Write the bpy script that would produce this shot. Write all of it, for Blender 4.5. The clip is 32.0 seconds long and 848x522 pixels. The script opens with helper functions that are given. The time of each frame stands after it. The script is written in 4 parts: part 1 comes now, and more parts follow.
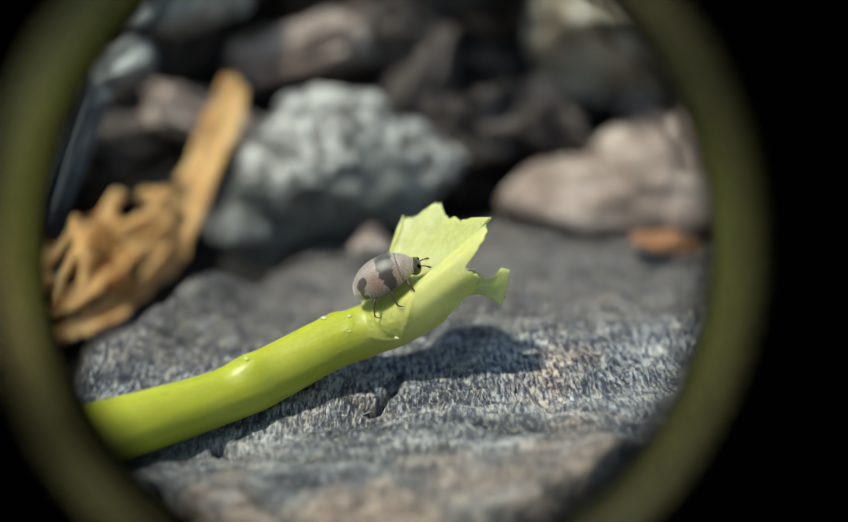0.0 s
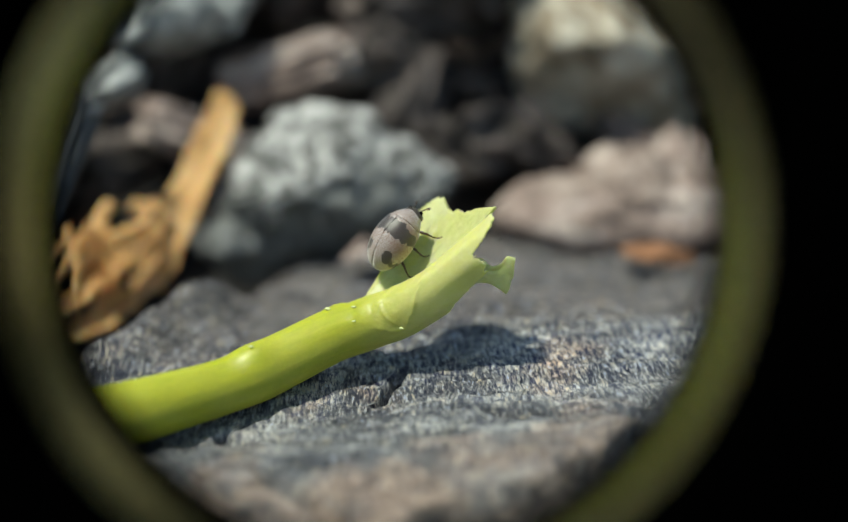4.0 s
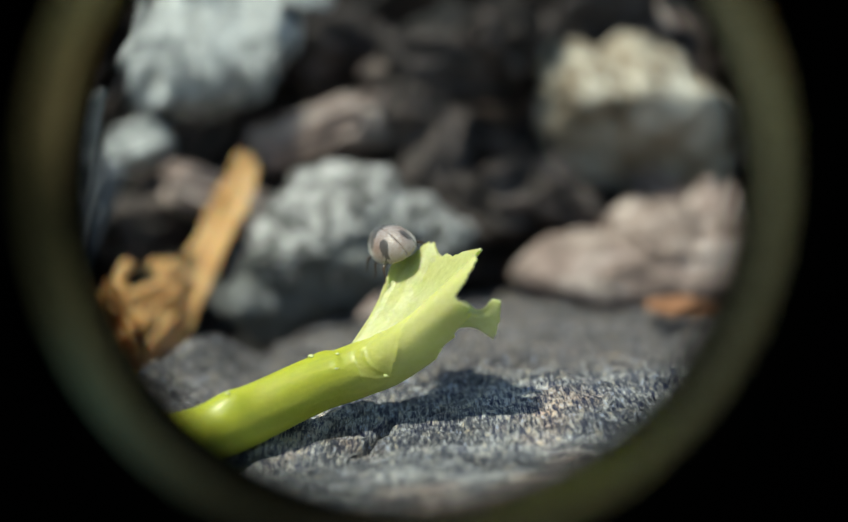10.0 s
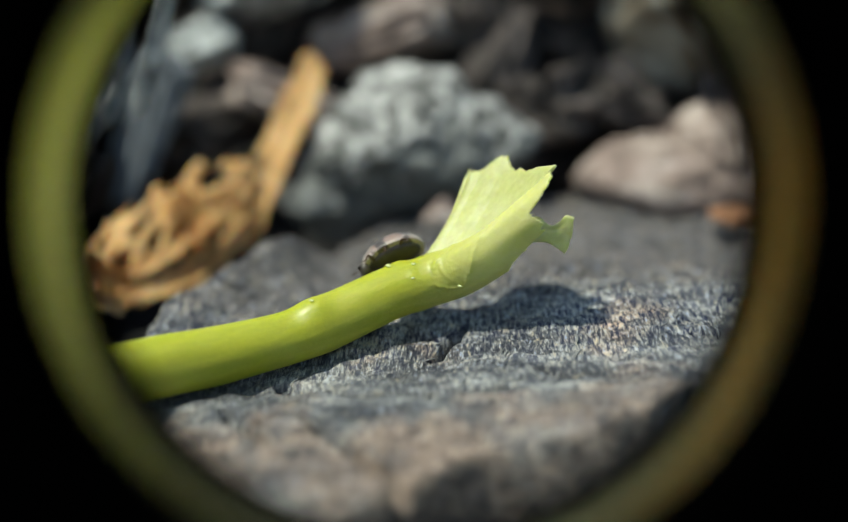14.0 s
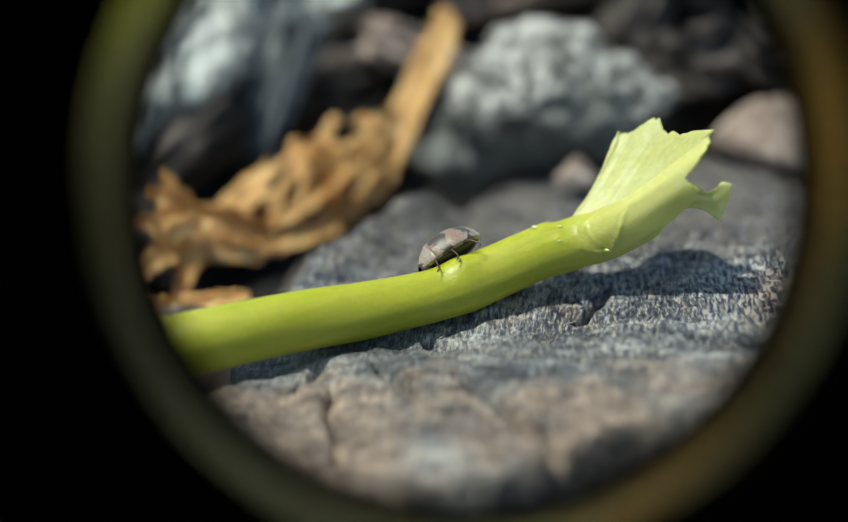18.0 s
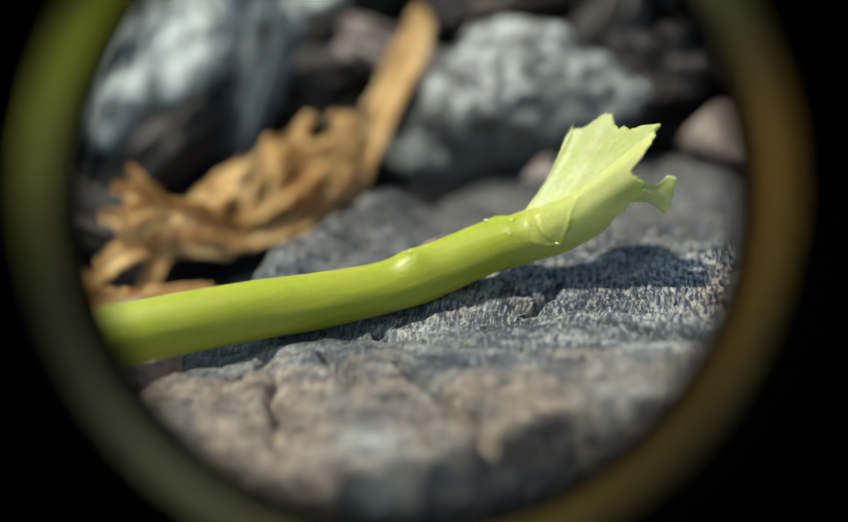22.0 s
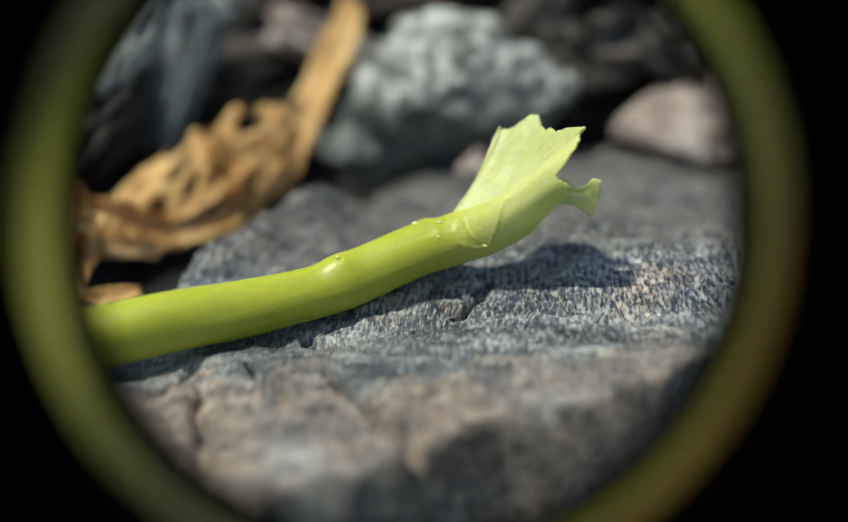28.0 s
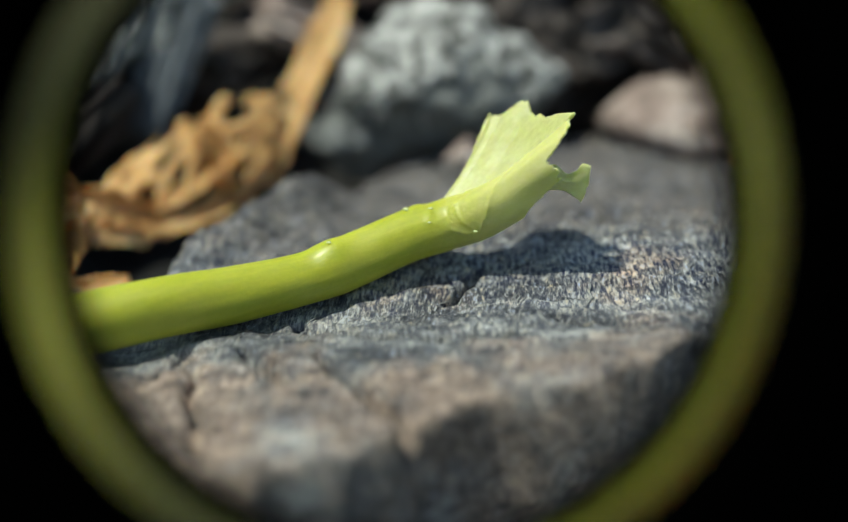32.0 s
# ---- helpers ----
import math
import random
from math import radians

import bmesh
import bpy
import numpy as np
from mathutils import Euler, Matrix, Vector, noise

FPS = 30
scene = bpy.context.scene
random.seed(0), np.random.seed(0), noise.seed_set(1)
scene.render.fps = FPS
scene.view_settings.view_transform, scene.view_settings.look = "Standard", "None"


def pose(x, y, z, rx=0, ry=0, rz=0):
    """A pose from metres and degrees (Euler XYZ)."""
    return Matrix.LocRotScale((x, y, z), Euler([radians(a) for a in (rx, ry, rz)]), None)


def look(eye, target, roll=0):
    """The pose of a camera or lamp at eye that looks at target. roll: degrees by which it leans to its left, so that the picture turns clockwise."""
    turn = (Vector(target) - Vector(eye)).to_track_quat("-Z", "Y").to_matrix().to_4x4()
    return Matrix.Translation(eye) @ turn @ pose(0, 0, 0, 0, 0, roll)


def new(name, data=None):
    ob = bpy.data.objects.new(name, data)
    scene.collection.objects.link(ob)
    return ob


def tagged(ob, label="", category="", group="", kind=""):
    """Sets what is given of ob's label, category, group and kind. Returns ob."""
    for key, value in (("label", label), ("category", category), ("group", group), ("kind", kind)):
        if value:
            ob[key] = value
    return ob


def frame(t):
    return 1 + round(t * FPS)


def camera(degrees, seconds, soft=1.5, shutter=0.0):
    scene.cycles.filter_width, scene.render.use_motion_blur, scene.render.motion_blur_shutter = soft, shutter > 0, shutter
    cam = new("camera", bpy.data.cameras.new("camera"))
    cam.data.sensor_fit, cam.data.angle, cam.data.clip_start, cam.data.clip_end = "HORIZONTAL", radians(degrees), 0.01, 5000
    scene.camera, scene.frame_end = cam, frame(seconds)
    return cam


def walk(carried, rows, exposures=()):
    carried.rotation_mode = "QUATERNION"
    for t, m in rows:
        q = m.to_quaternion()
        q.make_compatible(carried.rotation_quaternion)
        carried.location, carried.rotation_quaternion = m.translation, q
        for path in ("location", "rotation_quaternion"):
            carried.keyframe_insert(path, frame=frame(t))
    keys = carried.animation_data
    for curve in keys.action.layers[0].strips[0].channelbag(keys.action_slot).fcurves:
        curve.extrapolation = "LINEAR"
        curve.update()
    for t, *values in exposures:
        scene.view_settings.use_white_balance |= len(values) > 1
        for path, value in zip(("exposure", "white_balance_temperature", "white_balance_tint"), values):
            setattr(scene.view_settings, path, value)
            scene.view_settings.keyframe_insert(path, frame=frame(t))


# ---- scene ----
# ---- camera ----
CM = 0.01
cam = camera(52.0, 32.0, soft=1.3)
cam.data.dof.use_dof = True
cam.data.dof.focus_distance = 3.36 * CM
cam.data.dof.aperture_fstop = 20.0

# seconds, eye in centimetres, yaw, pitch, roll
ROWS = [
    (0, 0.031, -3.197, 1.719, -5.07, -21.96, 1.25),
    (0.5, -0.034, -3.222, 1.665, -5.95, -20.97, 1.61),
    (1, -0.056, -3.219, 1.644, -6.69, -20.74, 1.95),
    (1.5, -0.090, -3.247, 1.608, -6.90, -20.14, 2.04),
    (2, -0.100, -3.282, 1.540, -7.07, -18.79, 2.07),
    (2.5, -0.105, -3.286, 1.534, -7.04, -18.79, 2.06),
    (3, -0.112, -3.273, 1.529, -7.27, -19.01, 2.42),
    (3.5, -0.122, -3.277, 1.501, -7.44, -18.96, 2.17),
    (5.5, 0.012, -3.205, 1.488, -4.76, -16.97, 1.03),
    (6, 0.035, -3.230, 1.486, -4.45, -16.70, 0.84),
    (6.5, 0.083, -3.194, 1.407, -3.99, -15.16, 0.95),
    (7, 0.055, -3.221, 1.444, -4.97, -15.95, 1.08),
    (7.5, 0.130, -3.241, 1.369, -3.78, -14.98, 0.17),
    (8, 0.155, -3.261, 1.312, -3.94, -13.29, 0.16),
    (8.5, 0.139, -3.257, 1.332, -3.79, -13.99, 0.16),
    (9, 0.112, -3.249, 1.349, -4.02, -13.89, 0.52),
    (9.5, 0.146, -3.245, 1.344, -3.42, -13.89, 0.58),
    (10, 0.221, -3.232, 1.353, -2.27, -13.63, -0.01),
    (10.5, 0.208, -3.248, 1.322, -2.21, -13.16, 0.11),
    (11, 0.078, -3.278, 1.513, -3.12, -19.85, 1.22),
    (11.5, 0.102, -3.262, 1.538, -0.94, -21.99, 0.70),
    (12, 0.115, -3.274, 1.543, -0.81, -22.36, 0.79),
    (12.5, 0.109, -3.286, 1.523, -0.31, -22.13, 0.48),
    (13, 0.114, -3.302, 1.477, 0.20, -20.67, 0.29),
    (13.5, 0.119, -3.304, 1.482, 0.63, -21.07, 0.02),
    (15.5, 0.071, -3.344, 1.476, 4.57, -20.86, -0.58),
    (16, 0.110, -3.355, 1.464, 6.72, -20.86, -1.32),
    (16.5, 0.083, -3.335, 1.452, 6.60, -20.29, -1.12),
    (17, 0.029, -3.358, 1.454, 7.68, -20.30, -1.08),
    (17.5, -0.032, -3.377, 1.411, 8.80, -20.61, -0.96),
    (18, -0.072, -3.333, 1.527, 8.07, -24.20, -0.94),
    (18.5, -0.047, -3.306, 1.568, 9.39, -25.70, -1.87),
    (19, 0.063, -3.305, 1.569, 13.72, -25.17, -3.37),
    (19.5, 0.122, -3.304, 1.470, 14.51, -23.36, -2.64),
    (20, 0.129, -3.346, 1.432, 13.06, -24.38, -2.35),
    (20.5, 0.140, -3.346, 1.455, 10.88, -23.02, -1.77),
    (21, 0.164, -3.364, 1.456, 8.78, -23.88, -1.19),
    (21.5, 0.154, -3.382, 1.480, 8.35, -23.95, -1.11),
    (22, 0.144, -3.363, 1.489, 8.43, -23.77, -0.78),
    (22.5, 0.179, -3.364, 1.479, 9.25, -23.02, -1.06),
    (23, 0.178, -3.348, 1.456, 7.86, -22.20, -0.86),
    (23.5, 0.185, -3.347, 1.471, 8.06, -22.04, -1.01),
    (24, 0.186, -3.339, 1.488, 7.23, -21.78, -0.76),
    (24.5, 0.179, -3.329, 1.507, 6.21, -22.24, -0.44),
    (25, 0.151, -3.271, 1.596, 6.28, -25.02, -0.43),
    (25.5, 0.173, -3.284, 1.602, 4.88, -25.46, 0.33),
    (26, 0.174, -3.297, 1.558, 3.89, -24.74, 0.32),
    (26.5, 0.176, -3.283, 1.574, 4.02, -25.02, 0.24),
    (28.5, 0.200, -3.295, 1.589, 4.27, -25.49, 0.04),
    (29, 0.230, -3.288, 1.599, 4.47, -25.66, -0.27),
    (29.5, 0.212, -3.292, 1.597, 4.08, -25.82, 0.04),
    (30, 0.209, -3.303, 1.587, 4.05, -25.90, -0.08),
    (30.5, 0.204, -3.295, 1.582, 3.70, -26.37, 0.06),
    (31, 0.224, -3.310, 1.569, 3.96, -26.17, -0.16),
    (31.5, 0.204, -3.324, 1.558, 3.63, -25.63, 0.11),
    (32, 0.167, -3.321, 1.554, 3.11, -25.73, 0.44),
]


def eye_pose(row):
    t, x, y, z, yaw, pitch, roll = row
    return pose(x * CM, y * CM, z * CM, 90 + pitch, 0, yaw) @ pose(0, 0, 0, 0, 0, roll)


walk(cam, [(row[0], eye_pose(row)) for row in ROWS], [(0, 0.35, 6830, -8), (32, 0.31, 6720, -10)])

# ---- light ----
SUN_AZ, SUN_EL = 256.0, 65.0      # azimuth clockwise from +y
world = bpy.data.worlds.new("sky")
scene.world = world
world.use_nodes = True
wn = world.node_tree.nodes
wl = world.node_tree.links
sky = wn.new("ShaderNodeTexSky")
sky.sky_type = "NISHITA"
sky.sun_disc = False
sky.sun_elevation = radians(SUN_EL)
sky.sun_rotation = radians(SUN_AZ)
wl.new(sky.outputs["Color"], wn["Background"].inputs["Color"])
wn["Background"].inputs["Strength"].default_value = 0.11
sun = new("sun", bpy.data.lights.new("sun", "SUN"))
sun.data.energy = 4.0
sun.data.angle = radians(2.5)
sun.data.color = (1.0, 0.965, 0.92)
_d = Vector((math.sin(radians(SUN_AZ)) * math.cos(radians(SUN_EL)), math.cos(radians(SUN_AZ)) * math.cos(radians(SUN_EL)), math.sin(radians(SUN_EL))))
sun.matrix_world = look(_d * 0.5, (0, 0, 0))


# ---- materials ----
def shader(name):
    m = bpy.data.materials.new(name)
    m.use_nodes = True
    return m, m.node_tree.nodes, m.node_tree.links, m.node_tree.nodes["Principled BSDF"]


def coords(n, l, scale, rot=(0, 0, 0)):
    """Object coordinates, one unit to the centimetre, stretched by scale."""
    tc = n.new("ShaderNodeTexCoord")
    mp = n.new("ShaderNodeMapping")
    mp.inputs["Scale"].default_value = [s * 100 for s in scale]
    mp.inputs["Rotation"].default_value = [radians(a) for a in rot]
    l.new(tc.outputs["Object"], mp.inputs["Vector"])
    return mp.outputs["Vector"]


def noise_tex(n, l, vec, scale, detail=6, rough=0.6, distort=0.0):
    t = n.new("ShaderNodeTexNoise")
    t.inputs["Scale"].default_value = scale
    t.inputs["Detail"].default_value = detail
    t.inputs["Roughness"].default_value = rough
    t.inputs["Distortion"].default_value = distort
    l.new(vec, t.inputs["Vector"])
    return t.outputs["Fac"]


def ramp(n, l, fac, stops):
    r = n.new("ShaderNodeValToRGB")
    e = r.color_ramp.elements
    while len(e) < len(stops):
        e.new(0.5)
    for k, (p, c) in enumerate(stops):
        e[k].position = p
        e[k].color = (*c, 1)
    l.new(fac, r.inputs["Fac"])
    return r.outputs["Color"]


def mix(n, l, fac, a, b, mode="MIX"):
    x = n.new("ShaderNodeMix")
    x.data_type = "RGBA"
    x.blend_type = mode
    for sock, v in ((x.inputs[0], fac), (x.inputs[6], a), (x.inputs[7], b)):
        if isinstance(v, (int, float)):
            sock.default_value = v
        elif isinstance(v, tuple):
            sock.default_value = (*v, 1)
        else:
            l.new(v, sock)
    return x.outputs[2]


def bump(n, l, bsdf, height, strength, dist):
    b = n.new("ShaderNodeBump")
    b.inputs["Strength"].default_value = strength
    b.inputs["Distance"].default_value = dist * CM
    l.new(height, b.inputs["Height"])
    l.new(b.outputs["Normal"], bsdf.inputs["Normal"])


def earthy(name, stops, scale=6, stretch=(1, 1, 1), rot=(0, 0, 0), rough=0.85, patch=None, bump_d=0.02, fine=40, spec=0.3):
    """A rough, mottled natural surface with grain at two scales."""
    m, n, l, b = shader(name)
    v = coords(n, l, stretch, rot=rot)
    broad = noise_tex(n, l, v, scale, 8, 0.65)
    small = noise_tex(n, l, v, fine, 6, 0.7)
    c = ramp(n, l, broad, stops)
    c = mix(n, l, 0.55, c, ramp(n, l, small, [(0.3, (0.25, 0.25, 0.25)), (0.7, (0.75, 0.75, 0.75))]), "OVERLAY")
    if patch:
        where, colour = patch
        pv = noise_tex(n, l, coords(n, l, (1, 1, 1)), where, 3, 0.5)
        c = mix(n, l, ramp(n, l, pv, [(0.48, (0, 0, 0)), (0.62, (1, 1, 1))]), c, colour)
    l.new(c, b.inputs["Base Color"])
    b.inputs["Roughness"].default_value = rough
    b.inputs["Specular IOR Level"].default_value = spec
    bump(n, l, b, small, 0.7, bump_d)
    return m


def weathered():
    """Grey weathered wood: fibres, bright splinters with painted glitter and lens fringes, dark pits, brown patches
    towards the front end and dark brown towards the far end.
    """
    m, n, l, b = shader("weathered_wood")
    v = coords(n, l, (1.0, 2.4, 1.4), rot=(0, 0, -12))
    broad, mid = noise_tex(n, l, v, 2.2, 6, 0.6), noise_tex(n, l, v, 8, 7, 0.7, 0.5)
    fib = noise_tex(n, l, coords(n, l, (2.7, 0.62, 1.2)), 29, 6, 0.74, 0.12)
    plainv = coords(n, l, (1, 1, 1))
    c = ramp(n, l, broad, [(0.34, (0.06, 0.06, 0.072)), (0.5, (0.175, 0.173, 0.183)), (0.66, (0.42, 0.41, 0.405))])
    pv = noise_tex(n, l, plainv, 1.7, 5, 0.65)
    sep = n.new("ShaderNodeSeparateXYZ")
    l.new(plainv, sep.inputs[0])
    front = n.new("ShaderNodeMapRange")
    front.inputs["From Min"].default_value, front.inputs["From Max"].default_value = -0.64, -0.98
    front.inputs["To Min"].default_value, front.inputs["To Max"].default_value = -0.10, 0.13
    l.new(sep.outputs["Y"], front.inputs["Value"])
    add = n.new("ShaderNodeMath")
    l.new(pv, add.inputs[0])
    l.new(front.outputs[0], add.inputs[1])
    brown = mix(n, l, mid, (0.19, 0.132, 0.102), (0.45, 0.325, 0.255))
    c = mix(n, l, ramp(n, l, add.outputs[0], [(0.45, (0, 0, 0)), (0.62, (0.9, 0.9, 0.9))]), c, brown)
    # colour goes over to dark brown towards the far end
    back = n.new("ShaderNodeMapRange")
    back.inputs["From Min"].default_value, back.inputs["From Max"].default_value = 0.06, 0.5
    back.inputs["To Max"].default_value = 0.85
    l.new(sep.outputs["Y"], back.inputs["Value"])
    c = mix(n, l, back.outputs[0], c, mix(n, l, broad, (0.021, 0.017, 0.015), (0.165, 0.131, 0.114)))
    c = mix(n, l, 0.7, c, ramp(n, l, mid, [(0.36, (0.10, 0.10, 0.125)), (0.5, (0.48, 0.48, 0.48)), (0.64, (0.88, 0.87, 0.85))]), "OVERLAY")
    zone = n.new("ShaderNodeMapRange")
    zone.inputs["From Min"].default_value, zone.inputs["From Max"].default_value = -0.62, -0.22
    zone.inputs["To Min"].default_value = 0.4
    l.new(sep.outputs["Y"], zone.inputs["Value"])
    rough_zone = zone.outputs[0]
    # blue lens fringing painted into the fibre colours
    c = mix(n, l, rough_zone, c, ramp(n, l, fib, [(0.41, (0.01, 0.02, 0.11)), (0.46, (0.20, 0.23, 0.34)), (0.50, (0.52, 0.51, 0.49)), (0.555, (1.0, 0.98, 0.93))]), "OVERLAY")
    # pale fibres; glitter and blue-tan lens fringes are painted on as bright specks
    bright = n.new("ShaderNodeMath")
    bright.operation = "MULTIPLY"
    l.new(ramp(n, l, fib, [(0.545, (0, 0, 0)), (0.615, (0.85, 0.85, 0.85))]), bright.inputs[0])
    l.new(rough_zone, bright.inputs[1])
    tone = noise_tex(n, l, plainv, 24, 3, 0.6)
    c = mix(n, l, bright.outputs[0], c, ramp(n, l, tone, [(0.38, (0.42, 0.50, 0.74)), (0.50, (0.66, 0.65, 0.64)), (0.62, (0.72, 0.58, 0.38))]))
    l.new(c, b.inputs["Base Color"])
    b.inputs["Roughness"].default_value = 0.5
    b.inputs["Specular IOR Level"].default_value = 0.6
    bump(n, l, b, fib, 1.0, 0.024)
    return m


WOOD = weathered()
SOIL = earthy("dark_soil", [(0.3, (0.006, 0.006, 0.007)), (0.55, (0.018, 0.016, 0.016)), (0.75, (0.05, 0.043, 0.04))], scale=2.5, fine=14, bump_d=0.06)
ROCK = earthy("grey_lichen_rock", [(0.3, (0.055, 0.056, 0.053)), (0.5, (0.14, 0.14, 0.136)), (0.64, (0.245, 0.24, 0.235)), (0.78, (0.44, 0.425, 0.415))], scale=2.4, fine=16, bump_d=0.05)
LIT_LICHEN = earthy("pale_lit_lichen", [(0.39, (0.045, 0.045, 0.042)), (0.48, (0.26, 0.25, 0.245)), (0.58, (0.68, 0.655, 0.645))], scale=9, fine=26, bump_d=0.06)
PALE_BARK = earthy("pale_bark", [(0.38, (0.06, 0.065, 0.07)), (0.47, (0.40, 0.405, 0.41)), (0.59, (0.84, 0.84, 0.82))], scale=4.5, stretch=(1.5, 1, 0.7), rot=(0, 25, 20), fine=20, bump_d=0.06)
CHALK = earthy("white_bark_skin", [(0.39, (0.08, 0.08, 0.078)), (0.50, (0.44, 0.44, 0.43)), (0.61, (0.86, 0.85, 0.82))], scale=9, fine=24, bump_d=0.05)
PINK = earthy("pale_pink_bark", [(0.36, (0.14, 0.10, 0.085)), (0.48, (0.27, 0.20, 0.172)), (0.62, (0.52, 0.425, 0.38))], scale=3, stretch=(0.6, 2.0, 2.0), fine=14, bump_d=0.04)
CREAM = earthy("cream_sunlit_crust", [(0.36, (0.18, 0.13, 0.085)), (0.48, (0.36, 0.29, 0.215)), (0.6, (0.68, 0.61, 0.51))], scale=5, fine=20, bump_d=0.05)
RED_WOOD = earthy("pinkish_wood", [(0.32, (0.10, 0.07, 0.06)), (0.48, (0.30, 0.22, 0.195)), (0.64, (0.60, 0.50, 0.46))], scale=1.6, stretch=(0.7, 2.0, 2.0), fine=12, bump_d=0.04)
STONE = earthy("tan_stone", [(0.36, (0.08, 0.062, 0.045)), (0.48, (0.32, 0.25, 0.18)), (0.62, (0.72, 0.67, 0.59))], scale=2.0, fine=12, bump_d=0.05)
SLATE = earthy("blue_grey_bark", [(0.3, (0.05, 0.055, 0.065)), (0.55, (0.17, 0.18, 0.205)), (0.75, (0.3, 0.3, 0.33))], scale=2.2, fine=14, bump_d=0.03)
MULCH = earthy("dark_bark_chip", [(0.3, (0.015, 0.014, 0.015)), (0.50, (0.075, 0.06, 0.056)), (0.68, (0.30, 0.235, 0.215))], scale=2.2, stretch=(0.7, 1.6, 1.6), fine=14, bump_d=0.05)
ORANGE = earthy("orange_leaf_bit", [(0.3, (0.13, 0.06, 0.03)), (0.7, (0.36, 0.17, 0.09))], scale=3, fine=20, bump_d=0.02)


def plant(name, base, pale, rough, sss, tip=None, coat=0.12, depth=0.15, glow=0.25):
    """Soft translucent plant tissue; tip: a paler colour towards the torn end."""
    m, n, l, b = shader(name)
    v = coords(n, l, (1, 1, 1))
    broad = noise_tex(n, l, v, 3.0, 5, 0.55)
    along = n.new("ShaderNodeMapping")
    along.inputs["Rotation"].default_value = (0, radians(8), radians(-28))
    l.new(v, along.inputs["Vector"])
    longer = n.new("ShaderNodeMapping")
    longer.inputs["Scale"].default_value = (0.12, 1, 1)
    l.new(along.outputs[0], longer.inputs["Vector"])
    veins = noise_tex(n, l, longer.outputs[0], 34.0, 5, 0.65)
    cells = noise_tex(n, l, v, 70.0, 4, 0.6)
    c = mix(n, l, ramp(n, l, broad, [(0.35, (0, 0, 0)), (0.68, (1, 1, 1))]), base, pale)
    if tip:
        sep = n.new("ShaderNodeSeparateXYZ")
        l.new(v, sep.inputs[0])
        k = n.new("ShaderNodeMapRange")
        k.inputs["From Min"].default_value, k.inputs["From Max"].default_value = 0.02, 0.34
        l.new(sep.outputs["X"], k.inputs["Value"])
        c = mix(n, l, k.outputs[0], c, mix(n, l, broad, tip, tuple(min(1, q * 1.25 + 0.03) for q in tip)))
    c = mix(n, l, 0.20, c, ramp(n, l, veins, [(0.35, (0.3, 0.3, 0.22)), (0.65, (0.74, 0.74, 0.74))]), "OVERLAY")
    c = mix(n, l, 0.08, c, ramp(n, l, cells, [(0.36, (0.32, 0.30, 0.2)), (0.64, (0.72, 0.72, 0.70))]), "OVERLAY")
    l.new(c, b.inputs["Base Color"])
    b.inputs["Roughness"].default_value = rough
    b.inputs["Subsurface Weight"].default_value = sss
    b.inputs["Subsurface Radius"].default_value = (0.7, 0.9, 0.25)
    b.inputs["Subsurface Scale"].default_value = depth * CM
    b.inputs["Coat Weight"].default_value = coat
    b.inputs["Coat Roughness"].default_value = 0.25
    hs = n.new("ShaderNodeMath")
    hs.operation = "ADD"
    l.new(cells, hs.inputs[0])
    l.new(veins, hs.inputs[1])
    bump(n, l, b, hs.outputs[0], 0.2, 0.012)
    thin = n.new("ShaderNodeBsdfTranslucent")
    l.new(c, thin.inputs["Color"])
    both = n.new("ShaderNodeMixShader")
    both.inputs[0].default_value = glow
    l.new(b.outputs[0], both.inputs[1])
    l.new(thin.outputs[0], both.inputs[2])
    l.new(both.outputs[0], n["Material Output"].inputs["Surface"])
    return m


STEM = plant("green_stem", (0.50, 0.60, 0.020), (0.60, 0.67, 0.06), 0.46, 0.75, (0.74, 0.77, 0.17), glow=0.12)
CALYX = plant("pale_green_sheath", (0.52, 0.52, 0.20), (0.62, 0.62, 0.34), 0.48, 0.8, None, 0.04, 0.05, 0.25)

# sheath colour brightened so that the shaded lip looks lit through
BRIGHT_LIP = plant("brightened_thin_lip", (0.70, 0.72, 0.26), (0.82, 0.84, 0.50), 0.35, 0.6, None, 0.15, 0.04, 0.5)


def leafy():
    m, n, l, b = shader("dried_leaf")
    v = coords(n, l, (1, 1, 1))
    broad, fine = noise_tex(n, l, v, 2.5, 6, 0.6), noise_tex(n, l, v, 22, 5, 0.6)
    c = ramp(n, l, broad, [(0.32, (0.50, 0.25, 0.08)), (0.5, (0.72, 0.43, 0.175)), (0.7, (0.84, 0.60, 0.32))])
    c = mix(n, l, 0.35, c, ramp(n, l, fine, [(0.3, (0.3, 0.3, 0.3)), (0.7, (0.75, 0.75, 0.75))]), "OVERLAY")
    l.new(c, b.inputs["Base Color"])
    b.inputs["Roughness"].default_value = 0.6
    b.inputs["Subsurface Weight"].default_value = 0.5
    b.inputs["Subsurface Radius"].default_value = (0.9, 0.5, 0.2)
    b.inputs["Subsurface Scale"].default_value = 0.03 * CM
    bump(n, l, b, fine, 0.6, 0.03)
    thin = n.new("ShaderNodeBsdfTranslucent")
    l.new(c, thin.inputs["Color"])
    both = n.new("ShaderNodeMixShader")
    both.inputs[0].default_value = 0.3
    l.new(b.outputs[0], both.inputs[1])
    l.new(thin.outputs[0], both.inputs[2])
    l.new(both.outputs[0], n["Material Output"].inputs["Surface"])
    return m


